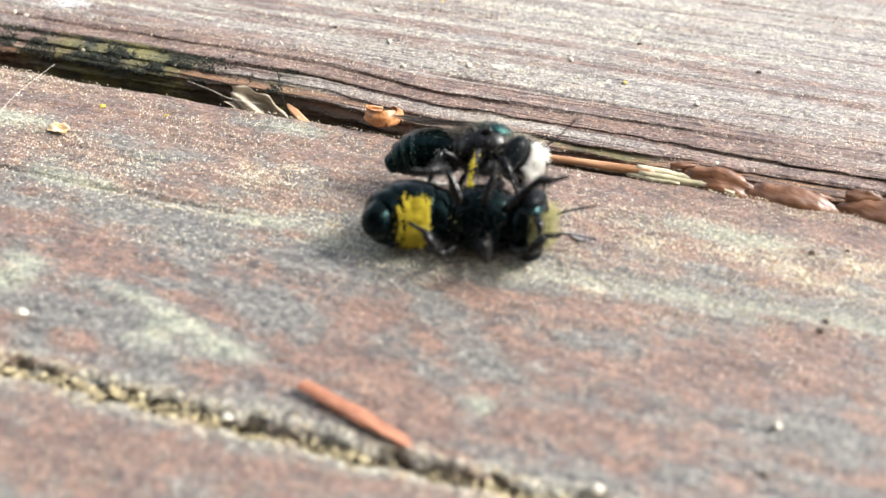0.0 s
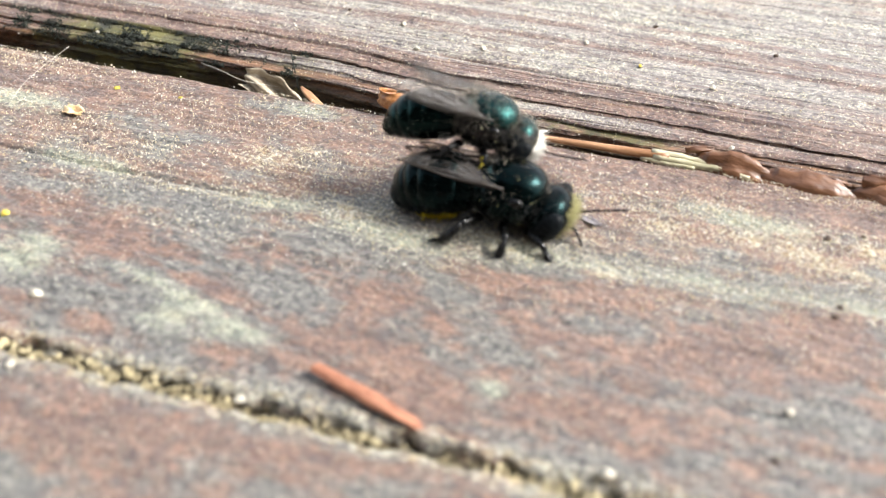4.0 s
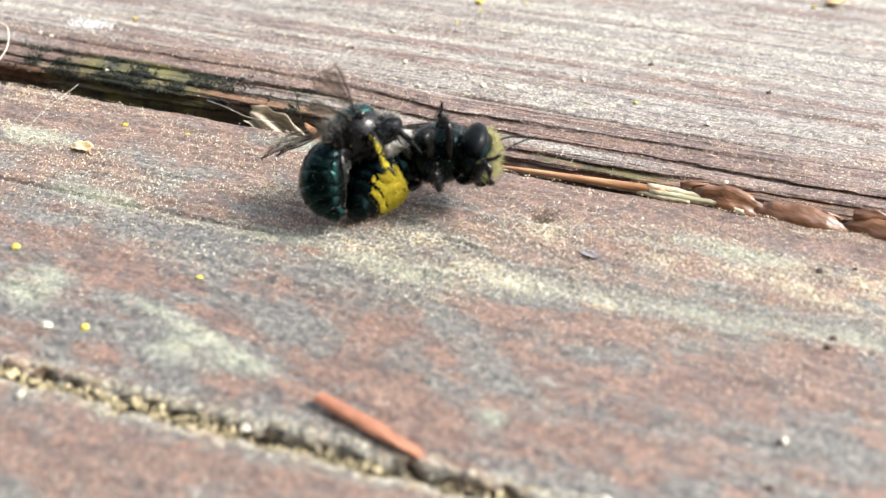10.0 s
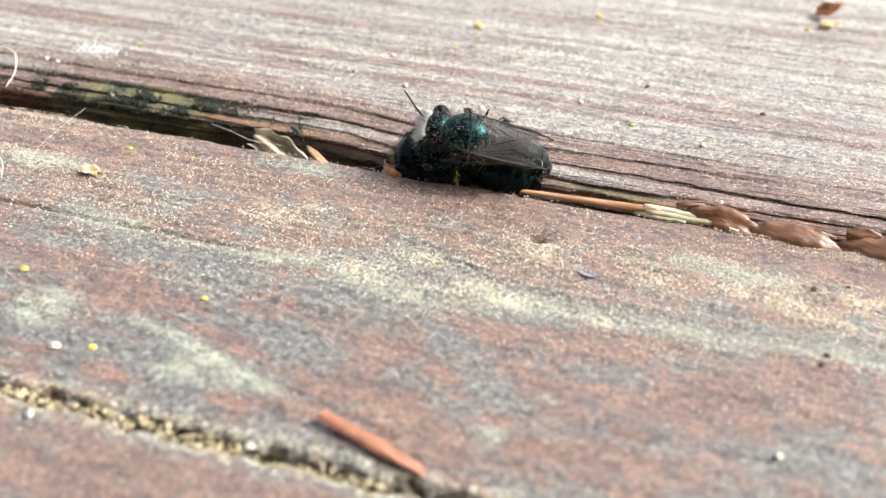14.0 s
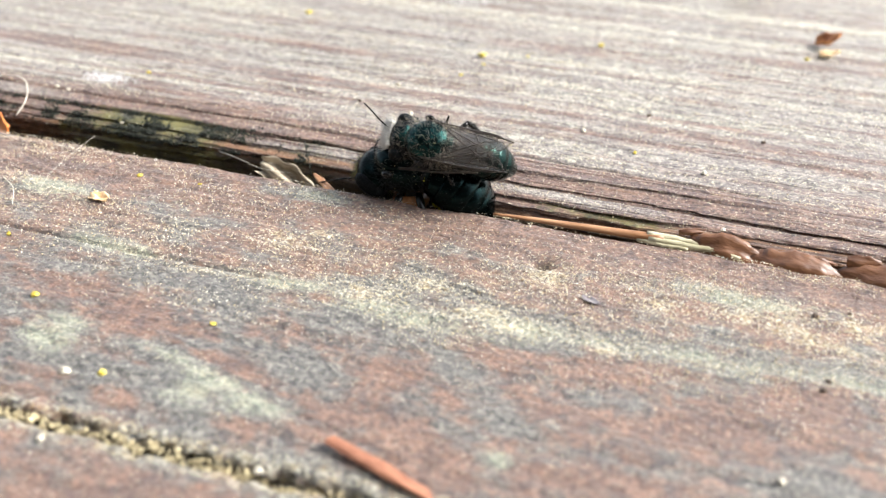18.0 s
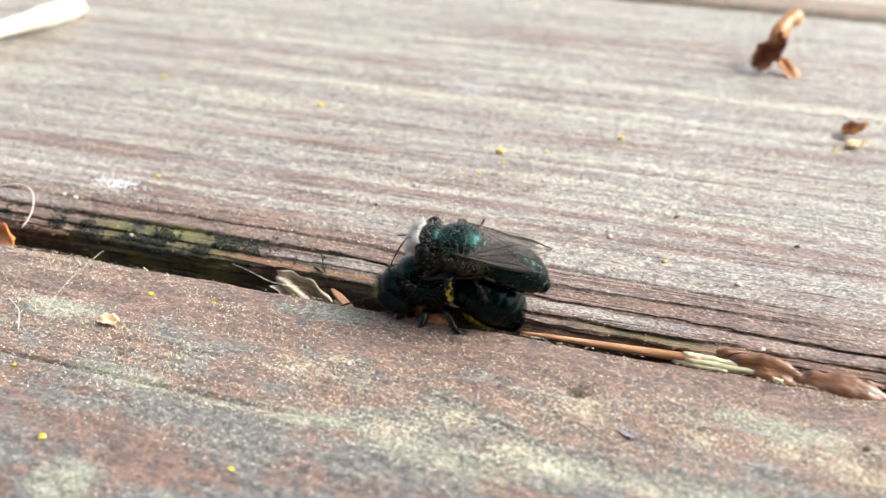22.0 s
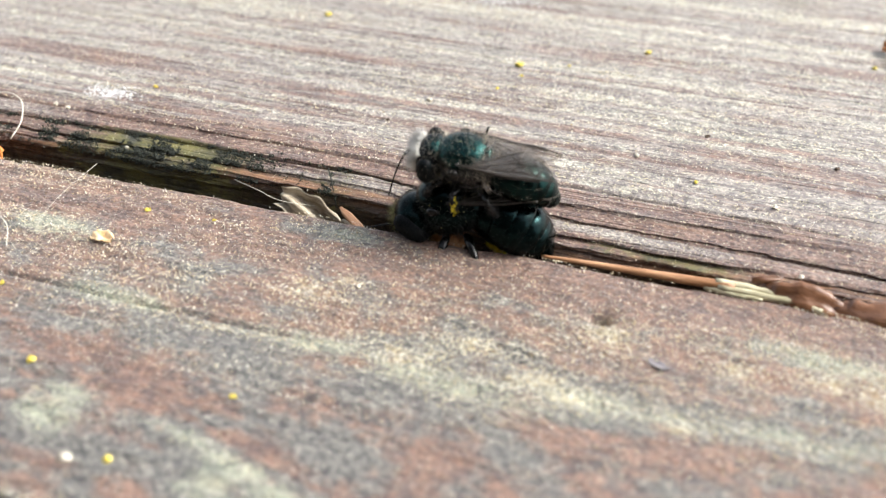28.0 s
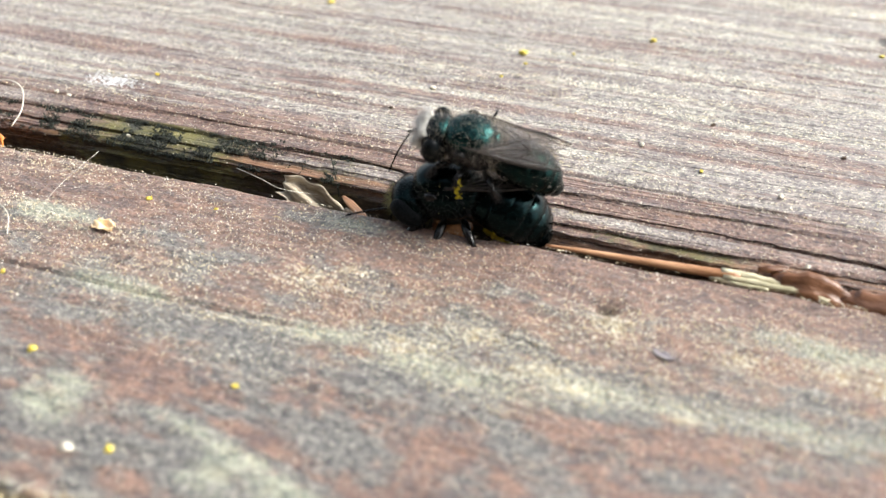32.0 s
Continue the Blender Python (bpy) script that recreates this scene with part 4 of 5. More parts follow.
# ---- the bees ----
def bee(size, male, rng, label):
    """A mason bee that faces +x, about its thorax. size scales the whole; returns the thing and its moving parts."""
    root = new("mason_bee")
    root.empty_display_size = 0.002
    tagged(root, label, "bee", "pair of bees")
    s = size

    def add(name, piece, material, parent, text=""):
        v, f = piece
        return solid(name, v * s, f, material, parent, text)

    # thorax, with scutum, scutellum and sides
    tv, tf = joined([ball(0.05, 0, 0.1, 1.75, 1.62, 1.5, 22, 0.85), ball(-1.0, 0, 0.1, 0.95, 1.3, 1.15, 16)])
    thorax = add("thorax", (tv, tf), BLACK if male else BLUE, root)
    add("scutum", joined([ball(0.25, 0, 0.8, 1.5, 1.36, 0.9, 20, 0.85), ball(-1.1, 0, 0.85, 0.42, 0.85, 0.55, 14)]), TEAL if male else BLUE, thorax)
    tegula = [add("tegula", ball(0.55, side * 1.52, 0.72, 0.34, 0.2, 0.24, 10), BLACK, thorax) for side in (1, -1)]
    p, n = skin_points(tv, tf, 1100, rng, lambda q, m: m[2] < 0.45 or q[0] < -0.6)
    add("thorax_hair", fur(p, n, 0.5, 0.013, rng), DARK_HAIR, thorax, "short dark hair")
    p, n = skin_points(tv, tf, 700 if male else 300, rng, lambda q, m: m[2] > 0.4)
    add("back_hair", fur(p, n, 0.95 if male else 0.5, 0.0055, rng, spread=0.6), PALE_HAIR, thorax, "sparse pale hair")
    if male:
        p, n = skin_points(tv, tf, 160, rng, lambda q, m: q[0] < -0.7 and m[2] > 0.0)
        add("collar_hair", fur(p, n, 0.9, 0.01, rng), PALE_HAIR, thorax, "pale hair over the waist")

    # grains of pollen caught in the hair
    p, n = skin_points(tv, tf, 70, rng)
    add("pollen_dust", joined([ball(*(q + 0.12 * m), *([rng.uniform(0.012, 0.032)] * 3), 5) for q, m in zip(p, n)]), DULL_POLLEN, thorax, "scattered pollen grains")

    # head
    hx = 2.15
    hv, hf = ball(hx, 0, -0.15, 0.95, 1.55, 1.3, 20, 0.8)
    head = add("head", (hv, hf), GLOSS if male else BLUE, root)
    if male:
        add("vertex", ball(hx - 0.05, 0, 0.4, 0.8, 1.1, 0.76, 16, 0.85), TEAL, head)
    feelers = []
    for side in (1, -1):
        add("eye", ball(hx + 0.12, side * 1.18, -0.1, 0.6, 0.5, 1.02, 14), EYE, head)
        add("mandible", tube(spline([(hx + 0.55, side * 0.7, -1.15), (hx + 0.85, side * 0.5, -1.5), (hx + 0.85, side * 0.1, -1.7)], 6), (0.22, 0.2, 0.18, 0.16, 0.12, 0.06), 8), BLACK, head)
        if male:
            line = [(hx + 0.85, side * 0.3, 0.15), (hx + 1.35, side * 0.45, 0.55), (hx + 1.75, side * 0.55, -0.2), (hx + 2.35, side * 0.75, -2.0), (hx + 2.8, side * 0.9, -3.9)]
            if side < 0:
                line = [(hx + 0.8, -0.3, 0.3), (hx + 1.2, -0.45, 1.0), (hx + 1.5, -0.6, 1.5), (hx + 1.9, -0.85, 2.3), (hx + 2.2, -1.0, 3.1)]
        else:
            line = [(hx + 0.8, side * 0.35, 0.1), (hx + 1.15, side * 0.5, 0.7), (hx + 1.6, side * 0.65, 1.2), (hx + 2.2, side * 0.85, 1.75), (hx + 2.7, side * 1.05, 2.2)]
            if side < 0:
                line = [(hx + 0.8, -0.35, 0.1), (hx + 1.25, -0.55, 0.45), (hx + 1.8, -0.8, 0.35), (hx + 2.4, -1.05, 0.1), (hx + 3.0, -1.3, -0.2)]
        pts = spline(line, 15)
        radii = [0.048 + 0.01 * (k % 2) for k in range(15)]
        radii[-1] = 0.04
        feeler = add("antenna", tube(pts, radii, 7), BLACK, head)
        feelers.append((feeler, side, pts[0] * s))
    front = skin_points(hv, hf, 2600 if male else 1000, rng, lambda q, m: m[0] > 0.3 and abs(q[1]) < 0.8 and (not male or -0.7 < q[2] < 0.75))
    add("face_hair", fur(*front, 0.75 if male else 0.6, 0.024 if male else 0.014, rng, (0.5, 0, 0.1 if male else -0.3)), WHITE_HAIR if male else DULL_POLLEN, head,
        "dense white facial hair" if male else "face dusted with pollen")
    crown = skin_points(hv, hf, 650, rng, lambda q, m: m[0] < 0.5)
    add("head_hair", fur(*crown, 0.55, 0.008, rng, spread=0.6), PALE_HAIR if male else DARK_HAIR, head)

    # abdomen: a first segment that carries the others
    waist = (-1.3, 0, -0.2)
    abdomen = add("abdomen", joined([ball(-0.1, 0, 0, 0.45, 0.45, 0.42, 12), lathe([(0.1, 0.7, 0.7, 0), (-0.1, 1.0, 0.95, 0), (-0.35, 1.2, 1.13, 0), (-0.7, 1.32, 1.25, 0), (-1.1, 1.36, 1.29, 0), (-1.3, 1.3, 1.23, 0), (-1.42, 1.05, 1.0, 0)], 22)]), BLUE, root)
    segments = []
    sizes = (1.4, 1.45, 1.38, 1.16, 0.78) if male else (1.52, 1.62, 1.58, 1.38, 0.96)
    tip = 0.35
    for k, r in enumerate(sizes):
        after = sizes[k + 1] if k + 1 < len(sizes) else tip
        h = 0.95
        long = 0.74
        body = lathe([(0.3, r * 0.88, r * h * 0.88, 0), (0.1, r * 0.98, r * h * 0.98, 0), (-0.1, r, r * h, 0), (-0.36, (r * 1.7 + after * 0.3) / 2, (r * 1.7 + after * 0.3) / 2 * h, 0),
                      (-long, (r + after) / 2 * 1.01, (r + after) / 2 * h * 1.01, 0), (-long - 0.1, (r + after) / 2 * 0.9, (r + after) / 2 * h * 0.9, 0), (-long - 0.2, after * 0.6, after * 0.6 * h, 0)], 24)
        seg = add("tergite", body, GREEN if male else BLUE, abdomen)
        segments.append(seg)
        if not male and k < 4:
            # pollen pad on the belly plate, with a hairy skin
            half, ns_, na = radians((44, 52, 52, 42)[k]), 9, 25
            pad, pad_faces = [], []
            for i in range(ns_):
                u = i / (ns_ - 1)
                x = 0.14 - 0.86 * u
                here = r if x > -0.1 else r + ((r + after) / 2 - r) * min(1, (-0.1 - x) / 0.64)
                for j in range(na):
                    w = 2 * j / (na - 1) - 1
                    rise = 0.2 * (1 - abs(w) ** 4) * min(1, 5 * min(u, 1 - u)) - 0.08 + (0.05 * rng.normal() if 0 < i < ns_ - 1 and 0 < j < na - 1 else -0.08)
                    a = -math.pi / 2 + half * w * (1 + 0.1 * math.sin(7 * u + k))
                    pad.append((x, math.cos(a) * (here + rise), math.sin(a) * (here + rise) * h))
                    if i and j:
                        q = i * na + j
                        pad_faces.append([q, q - 1, q - na - 1, q - na])
            pad = np.array(pad)
            roots, ways_out = [], []
            for _ in range(420):
                q = pad[rng.integers(len(pad))] + rng.normal(0, 0.03, 3)
                roots.append(q)
                ways_out.append(q * (0, 1, 1) / np.linalg.norm(q[1:]))
            fv, ff = fur(roots, ways_out, 0.24, 0.02, rng, (-0.6, 0, 0), 0.35)
            grains = [ball(*(pad[rng.integers(len(pad))] * (1, 1.03, 1.03)), *([rng.uniform(0.025, 0.055)] * 3), 6) for _ in range(90)]
            v, f = joined([(pad, pad_faces), (fv, ff.tolist()), *grains])
            add("pollen_brush", (v, f), POLLEN, seg, "belly brush packed with bright yellow pollen")
    for seg in [abdomen, *segments]:
        v = np.array([q.co[:] for q in seg.data.vertices]) / MM / s
        f = [list(q.vertices) for q in seg.data.polygons]
        p, n = skin_points(v, f, 140 if male else 260, rng)
        # hairs lie within the segment's own mesh, so that they bend with it
        hv2, hf2 = fur(p, n, 0.42, 0.007, rng, (-0.5, 0, 0), 0.5)
        me = seg.data
        allv, allf = joined([(v, f), (hv2, hf2.tolist())])
        me.clear_geometry()
        me.from_pydata((allv * s * MM).tolist(), [], allf)
        me.polygons.foreach_set("use_smooth", [True] * len(me.polygons))
        me.materials.append(DARK_HAIR if not male else PALE_HAIR)
        me.polygons.foreach_set("material_index", [0] * len(f) + [1] * len(hf2))
        me.update()

    if male:
        v = np.array([q.co[:] for q in abdomen.data.vertices]) / MM / s
        f = [list(q.vertices) for q in abdomen.data.polygons if len(q.vertices) == 4]
        p, n = skin_points(v, f, 420, rng, lambda q, m: m[2] > 0.1 and q[0] < -0.2)
        add("abdomen_hair", fur(p, n, 0.85, 0.007, rng, (-0.3, 0, 0.1), 0.4), WHITE_HAIR, abdomen, "long pale hair")

    # legs: hip, knee, ankle, toe
    if male:
        ways = [((1.0, 0.85, -0.9), (1.9, 1.7, -0.9), (2.3, 1.6, -2.0), (2.6, 1.3, -2.9)),
                ((0.1, 1.0, -1.0), (0.5, 2.2, -0.6), (0.2, 2.1, -2.3), (0.5, 1.9, -3.3)),
                ((-0.9, 0.95, -1.0), (-1.6, 2.1, -0.7), (-2.2, 1.9, -2.2), (-2.6, 1.6, -3.1))]
    else:
        ways = [((1.1, 0.85, -1.0), (2.3, 2.1, -0.9), (3.0, 2.5, -1.7), (3.8, 2.8, -1.9)),
                ((0.1, 1.0, -1.1), (0.5, 2.4, -0.7), (0.4, 2.8, -1.6), (0.6, 3.1, -1.9)),
                ((-0.9, 0.95, -1.0), (-1.6, 2.3, -0.6), (-2.3, 2.5, -1.6), (-3.0, 2.6, -1.9))]
    legs = []
    for row, (hip, knee, ankle, toe) in enumerate(ways):
        for side in (1, -1):
            a, b, c, d = (np.array((q[0], q[1] * side, q[2])) for q in (hip, knee, ankle, toe))
            femur = add("leg", tube(spline([a, (a + b) / 2 + (0, 0, 0.08), b], 7), (0.16, 0.22, 0.24, 0.23, 0.2, 0.17, 0.14), 9), BLACK, root)
            shin = (b + c) / 2 + np.array((0, side * 0.1, 0))
            tibia = tube(spline([b, shin, c], 7), (0.12, 0.15, 0.18, 0.19, 0.2, 0.18, 0.13), 9)
            add("tibia", tibia, BLACK, femur)
            foot = spline([c, (c + d) / 2 + (0.05, 0, 0.06), d], 9)
            add("tarsus", tube(foot, (0.12, 0.09, 0.11, 0.08, 0.1, 0.08, 0.09, 0.07, 0.05), 8), BLACK, femur)
            p, n = skin_points(*tibia, 260, rng)
            add("leg_hair", fur(p, n, 0.34, 0.008, rng, (0, 0, -0.2)), DARK_HAIR, femur)
            if male and row == 1:
                grains = [ball(*(q + rng.normal(0, 0.07, 3) + (0, side * 0.13, 0)), *([rng.uniform(0.03, 0.075)] * 3), 6) for q in spline([b * 0.8 + a * 0.2, shin, c, c * 0.7 + d * 0.3], 190)]
                add("leg_pollen", joined(grains), POLLEN, femur, "yellow pollen crusted along the leg")
            legs.append((femur, row, side, a * s))

    # wings
    wings = []
    for name, long, wide, at in (("fore_wing", 5.7 if male else 5.8, 1.25, (0.45, 1.25, 1.2 if male else 1.0)), ("hind_wing", 4.3 if male else 4.6, 0.85, (-0.1, 1.2, 1.1))):
        for side in (1, -1):
            us = 1 - (1 - np.linspace(0, 1, 15)) ** 1.5
            lead = np.stack([-long * us, 0.25 * np.sin(us * 2.2), 0 * us], 1)
            width = wide * 2.25 * us ** 0.85 * np.clip(1 - us ** 3.0, 0, 1) ** 0.62 + 0.08
            rows_ = []
            for k in range(7):
                r = lead.copy()
                r[:, 1] -= width * k / 6
                r[:, 0] += 0.3 * k / 6 * us
                r[:, 2] = 0.09 * np.sin(k * 2.1 + us * 9) * us
                r[:, 1] *= side
                rows_.append(r)
            g = np.array(rows_)
            front = np.concatenate([g.reshape(-1, 3), g.reshape(-1, 3) - (0, 0, 0.03)])
            q = [[i * 15 + j, i * 15 + j + 1, (i + 1) * 15 + j + 1, (i + 1) * 15 + j] for i in range(6) for j in range(14)]
            m = 7 * 15
            rim = [j for j in range(15)] + [i * 15 + 14 for i in range(1, 7)] + [6 * 15 + j for j in range(13, -1, -1)] + [i * 15 for i in range(5, 0, -1)]
            faces = q + [[c + m for c in reversed(f)] for f in q] + [[rim[i], rim[(i + 1) % len(rim)], rim[(i + 1) % len(rim)] + m, rim[i] + m] for i in range(len(rim))]
            wing = add(name, (front, faces), MEMBRANE, root)
            veins = [tube(g[0], 0.045, 5), tube(g[1][:12] - (0, 0, 0.0), 0.025, 5), tube(spline([g[0][1], g[3][6], g[5][10]], 8), 0.03, 5), tube(spline([g[0][1], g[4][4], g[6][8]], 8), 0.03, 5),
                     tube(spline([g[0][9], g[2][10], g[4][9]], 6), 0.025, 5), tube(spline([g[1][6], g[3][7], g[5][7]], 6), 0.025, 5), tube(spline([g[3][9], g[4][11], g[4][13]], 6), 0.02, 5)]
            add("venation", joined(veins), VEIN, wing)
            wings.append((wing, side, np.array(at) * (1, side, 1) * s, name))
    return dict(root=root, head=head, abdomen=abdomen, segments=segments, wings=wings, legs=legs, feelers=feelers, waist=np.array(waist) * s, s=s, hx=hx)


female = bee(1.23, False, np.random.default_rng(5), "large dark blue-black female mason bee with a yellow pollen brush")
male = bee(1.05, True, np.random.default_rng(8), "smaller metallic teal male mason bee with white facial hair")

# seconds, thorax place in millimetres, then roll, pitch and heading in degrees
# poses: begin
FEMALE = [
    (0, 3.45, -9.31, 1.98, -108, -3, 6),
    (0.5, 3.04, -8.79, 1.82, -110, -2, 9),
    (1, 2.31, -7.57, 1.65, -112, -1, 9),
    (1.5, 2.36, -7.00, 1.48, -108, 0, 14),
    (2, 2.39, -5.99, 1.32, -100, 2, 22),
    (2.5, 3.39, -7.50, 1.56, -68, 3, 17),
    (3.2, 3.65, -7.50, 1.87, -2, 5, 5),
    (4.5, 4.03, -8.72, 2.02, 2, 6, 1),
    (5, 4.16, -9.08, 2.16, 2, 5, 3),
    (6, 4.49, -9.17, 2.31, 2, 9, 5),
    (7, 4.34, -8.92, 2.25, 2, 7, 7),
    (8, 4.97, -8.79, 2.20, 2, 6, 5),
    (8.5, 5.82, -8.72, 1.97, 0, 4, 6),
    (8.85, 4.60, -8.40, 2.10, -8, 3, 12),
    (9, 2.49, -5.74, 2.67, -54, -3, 50),
    (9.3, -0.60, -4.62, 3.17, -48, 8, 45),
    (9.7, -2.53, -3.12, 2.62, -50, 9, 41),
    (10, -1.87, -3.72, 3.18, -73, -12, 4),
    (10.4, -1.75, -4.56, 2.28, -94, -8, -10),
    (11, -1.84, -4.46, 1.41, -97, 2, -18),
    (11.5, -3.08, -2.11, 2.39, -44, 0, -95),
    (12, -3.57, 0.95, 1.91, -17, -17, -155),
    (12.5, -4.39, 1.50, 0.47, -15, -8, -185),
    (13, -2.84, 1.88, 1.17, -20, 1, -174),
    (13.5, -2.74, 2.11, 1.28, -21, -1, -180),
    (14, -2.99, 2.13, 1.36, -22, 4, -179),
    (15, -4.41, 2.22, 2.47, -31, -2, -178),
    (15.5, -6.54, 2.10, 1.43, -20, 3, -180),
    (17.5, -6.22, 2.11, 1.89, -17, 5, -183),
    (18, -6.25, 2.11, 1.98, -14, 4, -182),
    (18.5, -6.19, 2.07, 2.21, -10, 4, -180),
    (19, -6.16, 2.04, 1.93, -6, 4, -178),
    (20, -5.98, 2.04, 2.07, -7, 3, -177),
    (21, -6.43, 2.04, 1.63, -6, 8, -177),
    (21.5, -7.13, 2.04, 0.92, -6, -1, -177),
    (22, -6.10, 2.03, 2.38, -5, 9, -177),
    (22.5, -6.67, 2.03, 1.22, -5, 14, -177),
    (23, -5.98, 2.03, 1.66, -4, 14, -177),
    (24, -5.96, 2.00, 2.07, -3, 9, -178),
    (25, -6.08, 1.99, 2.00, -3, 7, -177),
    (25.5, -6.09, 1.98, 1.83, -3, 8, -177),
    (27.5, -6.17, 1.97, 1.33, -2, 9, -176),
    (28, -5.73, 1.95, 1.88, -2, 7, -176),
    (29, -6.21, 1.94, 1.51, -2, 8, -175),
    (30, -6.28, 1.93, 1.65, -2, 6, -175),
    (31, -6.08, 1.92, 1.88, -2, 5, -175),
    (32, -6.14, 1.92, 2.08, -2, 5, -175),
]
MALE = [
    (0, 2.26, -5.02, 3.68, -47, -11, -2),
    (0.5, 1.76, -5.02, 3.67, -49, -6, 7),
    (1, 1.51, -4.92, 3.51, -50, 1, 18),
    (1.5, 1.65, -4.18, 3.63, -51, 5, 21),
    (2, 1.93, -3.26, 4.02, -48, 10, 29),
    (2.5, 2.27, -3.97, 4.97, -19, 11, 22),
    (3.2, 1.70, -5.54, 5.18, -0, 12, 13),
    (4.5, 1.91, -6.12, 4.96, 8, 9, 7),
    (5, 2.14, -6.32, 4.99, 8, 9, 8),
    (6, 2.37, -6.48, 4.75, 8, 7, 6),
    (7, 2.51, -6.61, 4.85, 8, 9, 13),
    (8, 3.15, -6.48, 4.95, 8, 12, 15),
    (8.5, 4.30, -7.44, 5.09, 9, 0, 6),
    (8.85, 3.20, -7.45, 5.00, 2, -4, 14),
    (9, 0.96, -7.75, 5.69, -28, -17, 36),
    (9.3, -4.51, -7.55, 5.15, -40, -14, 55),
    (9.7, -6.15, -6.66, 4.81, -43, -15, 48),
    (10, -6.42, -5.80, 4.84, -43, -16, 46),
    (10.4, -4.88, -3.85, 4.07, -51, -8, 23),
    (11, -3.32, -3.67, 4.24, -50, 2, 10),
    (11.5, -0.61, -5.00, 6.02, -27, 3, -86),
    (12, -0.02, 0.22, 4.03, -41, -6, -135),
    (12.5, -1.34, 1.64, 1.60, -28, -12, -184),
    (13, -1.41, 1.69, 2.85, -38, -9, -176),
    (13.5, -0.99, 1.72, 3.15, -45, -11, -179),
    (14, -1.14, 1.71, 3.21, -42, -8, -177),
    (15, -1.99, 1.70, 3.41, -42, -6, -181),
    (15.5, -4.61, 1.67, 2.47, -51, 2, -176),
    (17.5, -4.08, 1.72, 4.36, -46, -2, -180),
    (18, -4.08, 1.71, 4.35, -47, -3, -180),
    (18.5, -4.36, 1.71, 5.09, -35, -8, -179),
    (19, -3.70, 1.71, 5.72, -23, -6, -179),
    (20, -3.72, 1.73, 5.98, -26, -8, -176),
    (21, -3.80, 1.73, 5.66, -25, -3, -177),
    (21.5, -3.14, 1.73, 5.44, -24, -12, -177),
    (22, -3.67, 1.73, 5.39, -23, -7, -178),
    (22.5, -4.12, 1.74, 5.39, -23, 1, -178),
    (23, -4.05, 1.74, 5.47, -22, 1, -178),
    (24, -4.64, 1.74, 5.45, -21, -1, -179),
    (25, -4.34, 1.74, 5.67, -21, -5, -179),
    (25.5, -4.56, 1.74, 5.67, -22, -5, -179),
    (27.5, -5.35, 1.74, 5.12, -23, -2, -178),
    (28, -4.62, 1.74, 5.56, -23, -3, -178),
    (29, -4.78, 1.74, 5.48, -24, -3, -177),
    (30, -4.62, 1.74, 5.49, -24, -5, -177),
    (31, -4.64, 1.74, 5.88, -24, -5, -177),
    (32, -4.47, 1.74, 5.99, -24, -8, -177),
]
# poses: end
# seconds, then the abdomen's droop, sideways swing and bend at each joint, in degrees
FEMALE_ABDOMEN = [(0, -12, 0, 17), (2, -18, 0, 16), (5, 6, 0, 9), (6, 5, 0, 9), (8, 10, 0, 8), (9, 6, 0, 8), (9.3, 24, 0, 12), (9.7, 21, 0, 12), (10, 30, 0, 12), (10.4, 4, 0, 7), (11, 10, 0, 11), (12, 6, 0, 5), (13, 8, 0, 9), (14, 4, 0, 11), (15, 7, 0, 13), (15.5, 7, 0, 10), (17.5, 26, 0, 8), (18, 26, 0, 7), (19, 22, 0, 7), (20, 19, 0, 9), (24, 16, 0, 12), (30, 12, 0, 10), (32, 12, 0, 10)]
MALE_ABDOMEN = [(0, -6, 0, 7), (2, -5, 0, 9), (5, 10, 0, 10), (6, 15, 0, 9), (8, 13, 0, 9), (9, 20, 0, 8), (9.3, 28, 0, 18), (9.7, 27, 0, 16), (10, 27, 0, 16), (10.4, 5, 0, 9), (11, 6, 0, 7), (12, 0, 0, 4), (13, 8, 0, 3), (14, 17, 0, 5), (15, 5, 0, 6), (15.5, 7, 0, 5), (17.5, 10, 0, 8), (18, 12, 0, 9), (19, 2, 0, 6), (20, 3, 0, 7), (24, 5, 0, 8), (30, 13, 0, 7), (32, 13, 0, 7)]
# seconds, then spread and lift of the left and of the right wing, in degrees
FEMALE_WINGS = [(0, -10, -3, -10, -3), (12, -10, -3, -10, -3), (13, -8, 2, -8, 2), (32, -8, 2, -8, 2)]
MALE_WINGS = [(0, -2, 4, -2, 4), (2.5, 0, 4, 0, 4), (4.5, -2, 6, -2, 6), (7, -2, 6, -2, 6), (7.6, 35, 30, 8, 10), (8, 52, 36, 8, 10), (8.5, 50, 34, 8, 10), (9, 20, 10, 12, 10), (9.5, 20, 20, 6, 10),
              (9.7, 8, 10, 55, 18), (10, 0, 4, 78, 18), (10.5, 0, 4, 80, 18), (11, 0, 4, 76, 16), (11.5, 20, 20, 45, 20), (12.5, 8, 2, 42, 22), (13, 5, -3, 38, 20), (13.5, 5, -3, 36, 20), (14, -5, 0, -6, -2), (18, -5, 0, -6, -2), (32, -5, 0, -6, -2)]
# seconds, then the head's nod and turn in degrees
FEMALE_HEAD = [(0, 10, 0), (4.5, 34, 0), (8.5, 30, -6), (10, 0, 4), (11, 14, -10), (12, 10, 0), (13, 50, 0), (32, 50, 0)]
MALE_HEAD = [(0, 25, 0), (4.5, 48, 0), (8.5, 45, 0), (9.3, 80, 0), (10, 84, 0), (10.5, 45, 0), (11, 20, 0), (12, 12, 0), (13, 5, 0), (18, 0, 0), (32, 0, 0)]


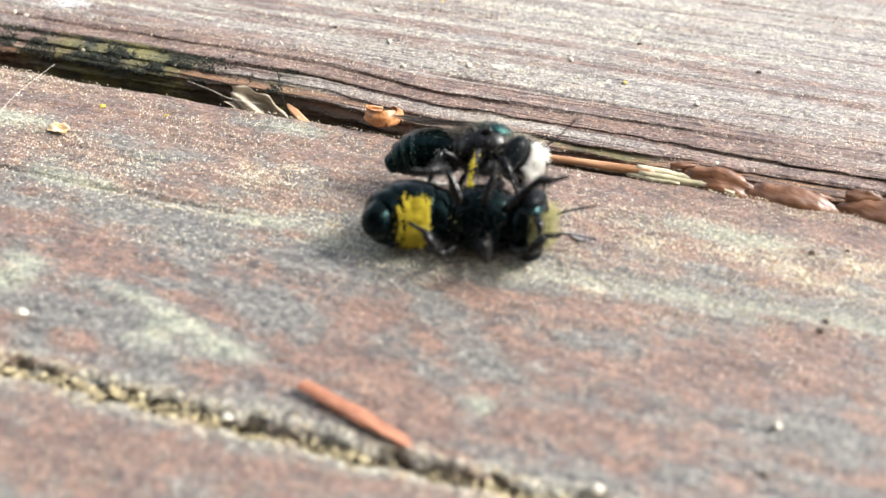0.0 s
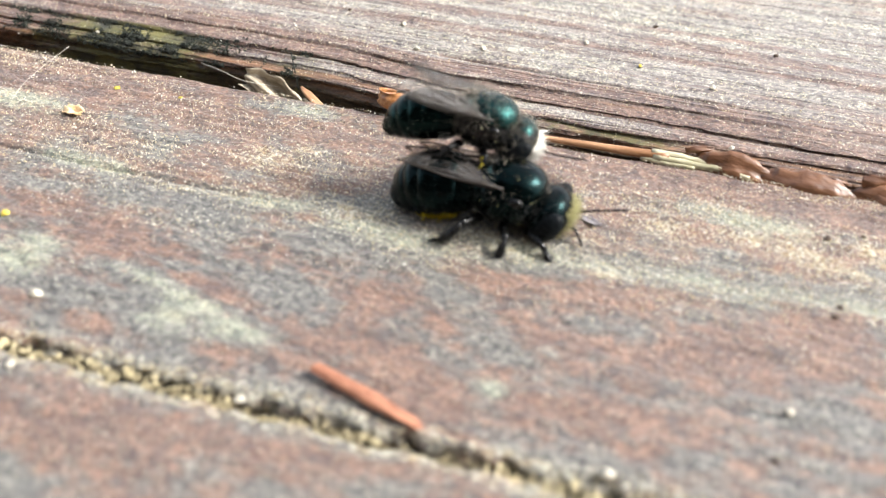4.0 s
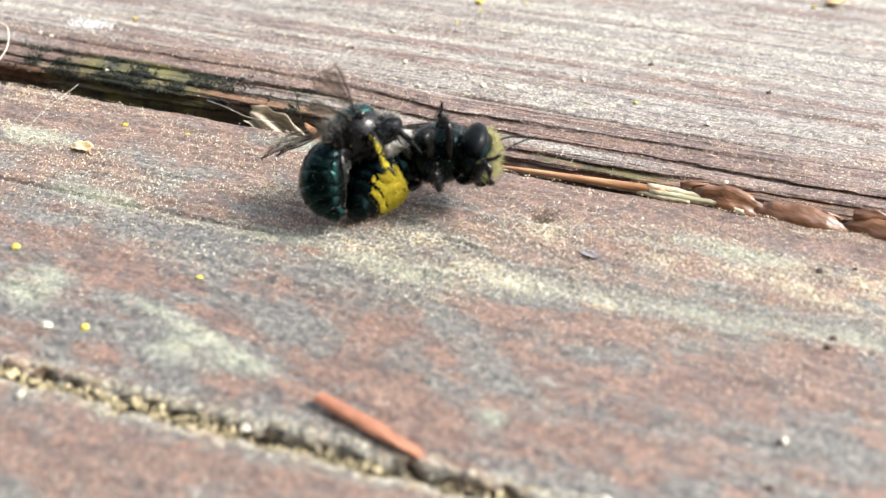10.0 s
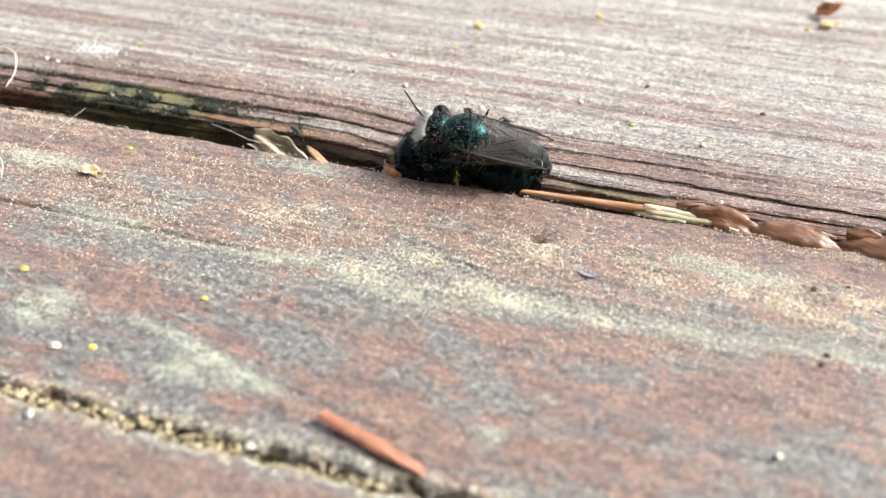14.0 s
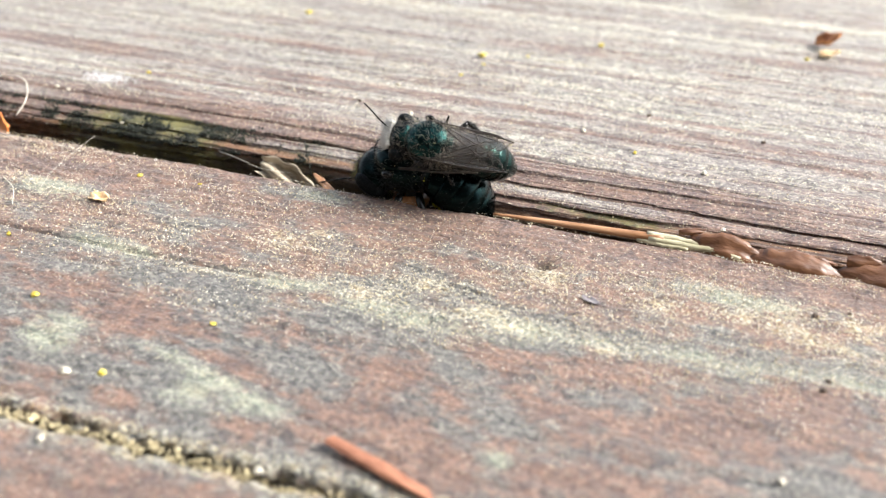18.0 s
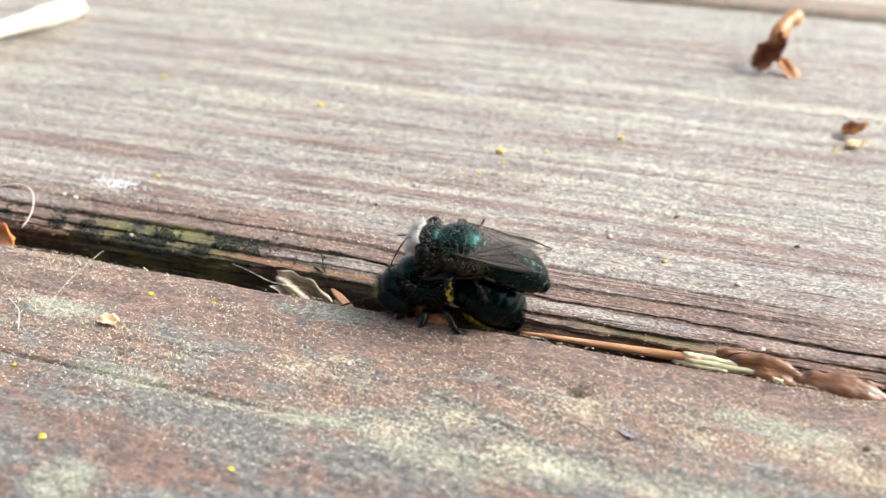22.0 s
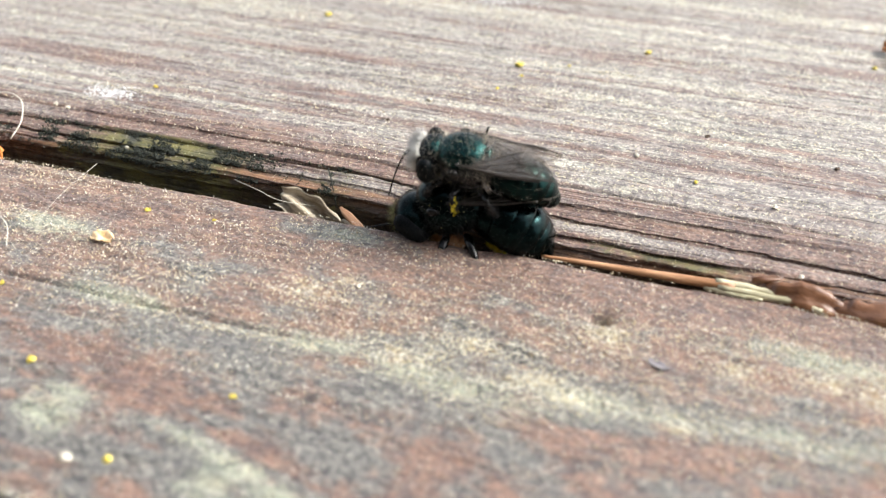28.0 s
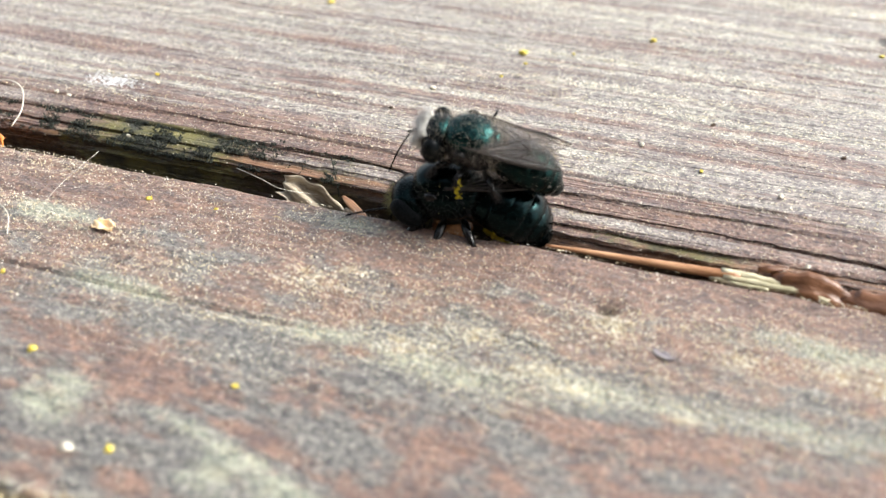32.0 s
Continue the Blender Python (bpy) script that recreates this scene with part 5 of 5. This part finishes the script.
def buzz(rows, spans):
    """Adds a quick beat to the rows of the wings: spans of (from, to, degrees)."""
    made = dict((r[0], r[1:]) for r in rows)
    table = np.array(rows, float)
    for t0, t1, swing in spans:
        made = {t: v for t, v in made.items() if not t0 - 0.02 < t < t1 + 0.02}
        for k in range(int(t0 * FPS) | 1, int(t1 * FPS), 2):
            way = 1 if k % 4 == 1 else -1
            base = [float(np.interp(k / FPS, table[:, 0], table[:, j])) for j in range(1, 5)]
            made[k / FPS] = tuple(v + way * swing * (1.0 if j % 2 == 0 else 0.5) for j, v in enumerate(base))
    return [(t, *made[t]) for t in sorted(made)]


def body_pose(r):
    """A bee's pose; rows are in millimetres and degrees."""
    return pose(r[1] * MM, r[2] * MM, r[3] * MM, r[4], r[5], r[6])


def animate(b, rows, abdomen, wings, head):
    """Keys one bee and the parts that move on it."""
    walk(b["root"], [(r[0], body_pose(r)) for r in rows])
    s = b["s"]
    if abdomen[-1][0] < 32:
        abdomen = abdomen + [(32, *abdomen[-1][1:])]
    w = b["waist"] * MM
    walk(b["abdomen"], [(t, pose(*w, 0, -droop, swing)) for t, droop, swing, bend in abdomen])
    for k, seg in enumerate(b["segments"]):
        rows_ = []
        for t, droop, swing, bend in abdomen:
            m = pose(-1.15 * s * MM, 0, 0, 0, -bend, 0)
            for _ in range(k):
                m = m @ pose(-0.63 * s * MM, 0, 0, 0, -bend, 0)
            rows_.append((t, m))
        walk(seg, rows_)
    for wing, side, at, name in b["wings"]:
        hind = 0.75 if name == "hind_wing" else 1.0
        rows_ = []
        for t, a1, l1, a2, l2 in wings:
            spread, lift = (a1, l1) if side > 0 else (a2, l2)
            rows_.append((t, pose(*(at * MM), side * -14 + side * lift * -0.2, lift * hind, side * -(spread * hind + 1))))
        walk(wing, rows_)
    for femur, row, side, hip in b["legs"]:
        lifts = b["lifts"].get((row, side))
        if lifts:
            h = Vector(hip * MM)
            walk(femur, [(t, Matrix.Translation(h) @ pose(0, 0, 0, a, c, *z) @ Matrix.Translation(-h)) for t, a, c, *z in lifts])
    for feeler, side, base in b["feelers"]:
        swings = b["swings"].get(side)
        if swings:
            h = Vector(base * MM)
            walk(feeler, [(t, Matrix.Translation(h) @ pose(0, 0, 0, 0, nod, turn) @ Matrix.Translation(-h)) for t, nod, turn in swings])
    neck = Vector((1.6 * s * MM, 0, 0))
    walk(b["head"], [(t, Matrix.Translation(neck) @ pose(0, 0, 0, 0, nod, turn) @ Matrix.Translation(-neck)) for t, nod, turn in head])


def motions():
    # the middle leg that the male holds up over the back while in the gap: turn and sweep in degrees
    male["lifts"] = {(1, -1): [(0, 0, 0), (11, 0, 0), (11.5, -50, 0), (12, -95, -10), (13, -140, -30), (32, -140, -30)]}
    # the female's legs on the side she lies on are tucked against the belly, and later down into the gap
    tucked = [(0, -105, 0), (2, -105, 0), (2.6, -50, 0), (3.2, 0, 0), (8.7, 0, 0), (9.0, -75, 0), (9.3, -145, 0), (11, -145, 0), (11.7, -100, 0), (12.5, -50, 0), (32, -50, 0)]
    female["lifts"] = {(0, 1): tucked, (1, 1): tucked, (2, 1): tucked,
                       (0, -1): [(0, 0, 0), (8.7, 0, 0), (9.3, -30, 0, -42), (10.4, -34, 0, -46), (11, -15, 0, -10), (12, 0, 0), (32, 0, 0)]}
    # the male's far antenna sinks once the pair has settled
    male["swings"] = {-1: [(0, 0, 0), (20.3, 0, 0), (21.0, 45, 0), (21.6, 85, -4), (22.2, 118, -8), (32, 122, -8)]}
    female["swings"] = {}
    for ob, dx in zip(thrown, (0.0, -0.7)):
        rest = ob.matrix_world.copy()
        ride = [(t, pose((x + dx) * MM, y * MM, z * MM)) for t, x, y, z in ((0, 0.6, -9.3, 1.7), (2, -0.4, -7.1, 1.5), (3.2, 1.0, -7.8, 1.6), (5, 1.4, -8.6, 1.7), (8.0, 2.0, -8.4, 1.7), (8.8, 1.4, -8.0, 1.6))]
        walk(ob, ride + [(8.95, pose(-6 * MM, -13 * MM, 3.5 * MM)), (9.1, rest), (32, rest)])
    # the bract sinks where the pair presses on it
    rest = bract.matrix_world.copy()
    sunk = Matrix.Translation((0.0004, 0, -0.0013)) @ rest
    walk(bract, [(0, rest), (11.9, rest), (12.5, Matrix.Translation((0.0002, -0.0003, -0.0008)) @ rest), (15.5, Matrix.Translation((0.0002, -0.0003, -0.0009)) @ rest), (17.5, sunk), (32, sunk)])
    animate(female, FEMALE, FEMALE_ABDOMEN, FEMALE_WINGS, FEMALE_HEAD)
    animate(male, MALE, MALE_ABDOMEN, buzz(MALE_WINGS, ((2.4, 7.3, 9), (7.4, 8.8, 30), (9.0, 9.8, 24), (11.3, 13.7, 15))), MALE_HEAD)


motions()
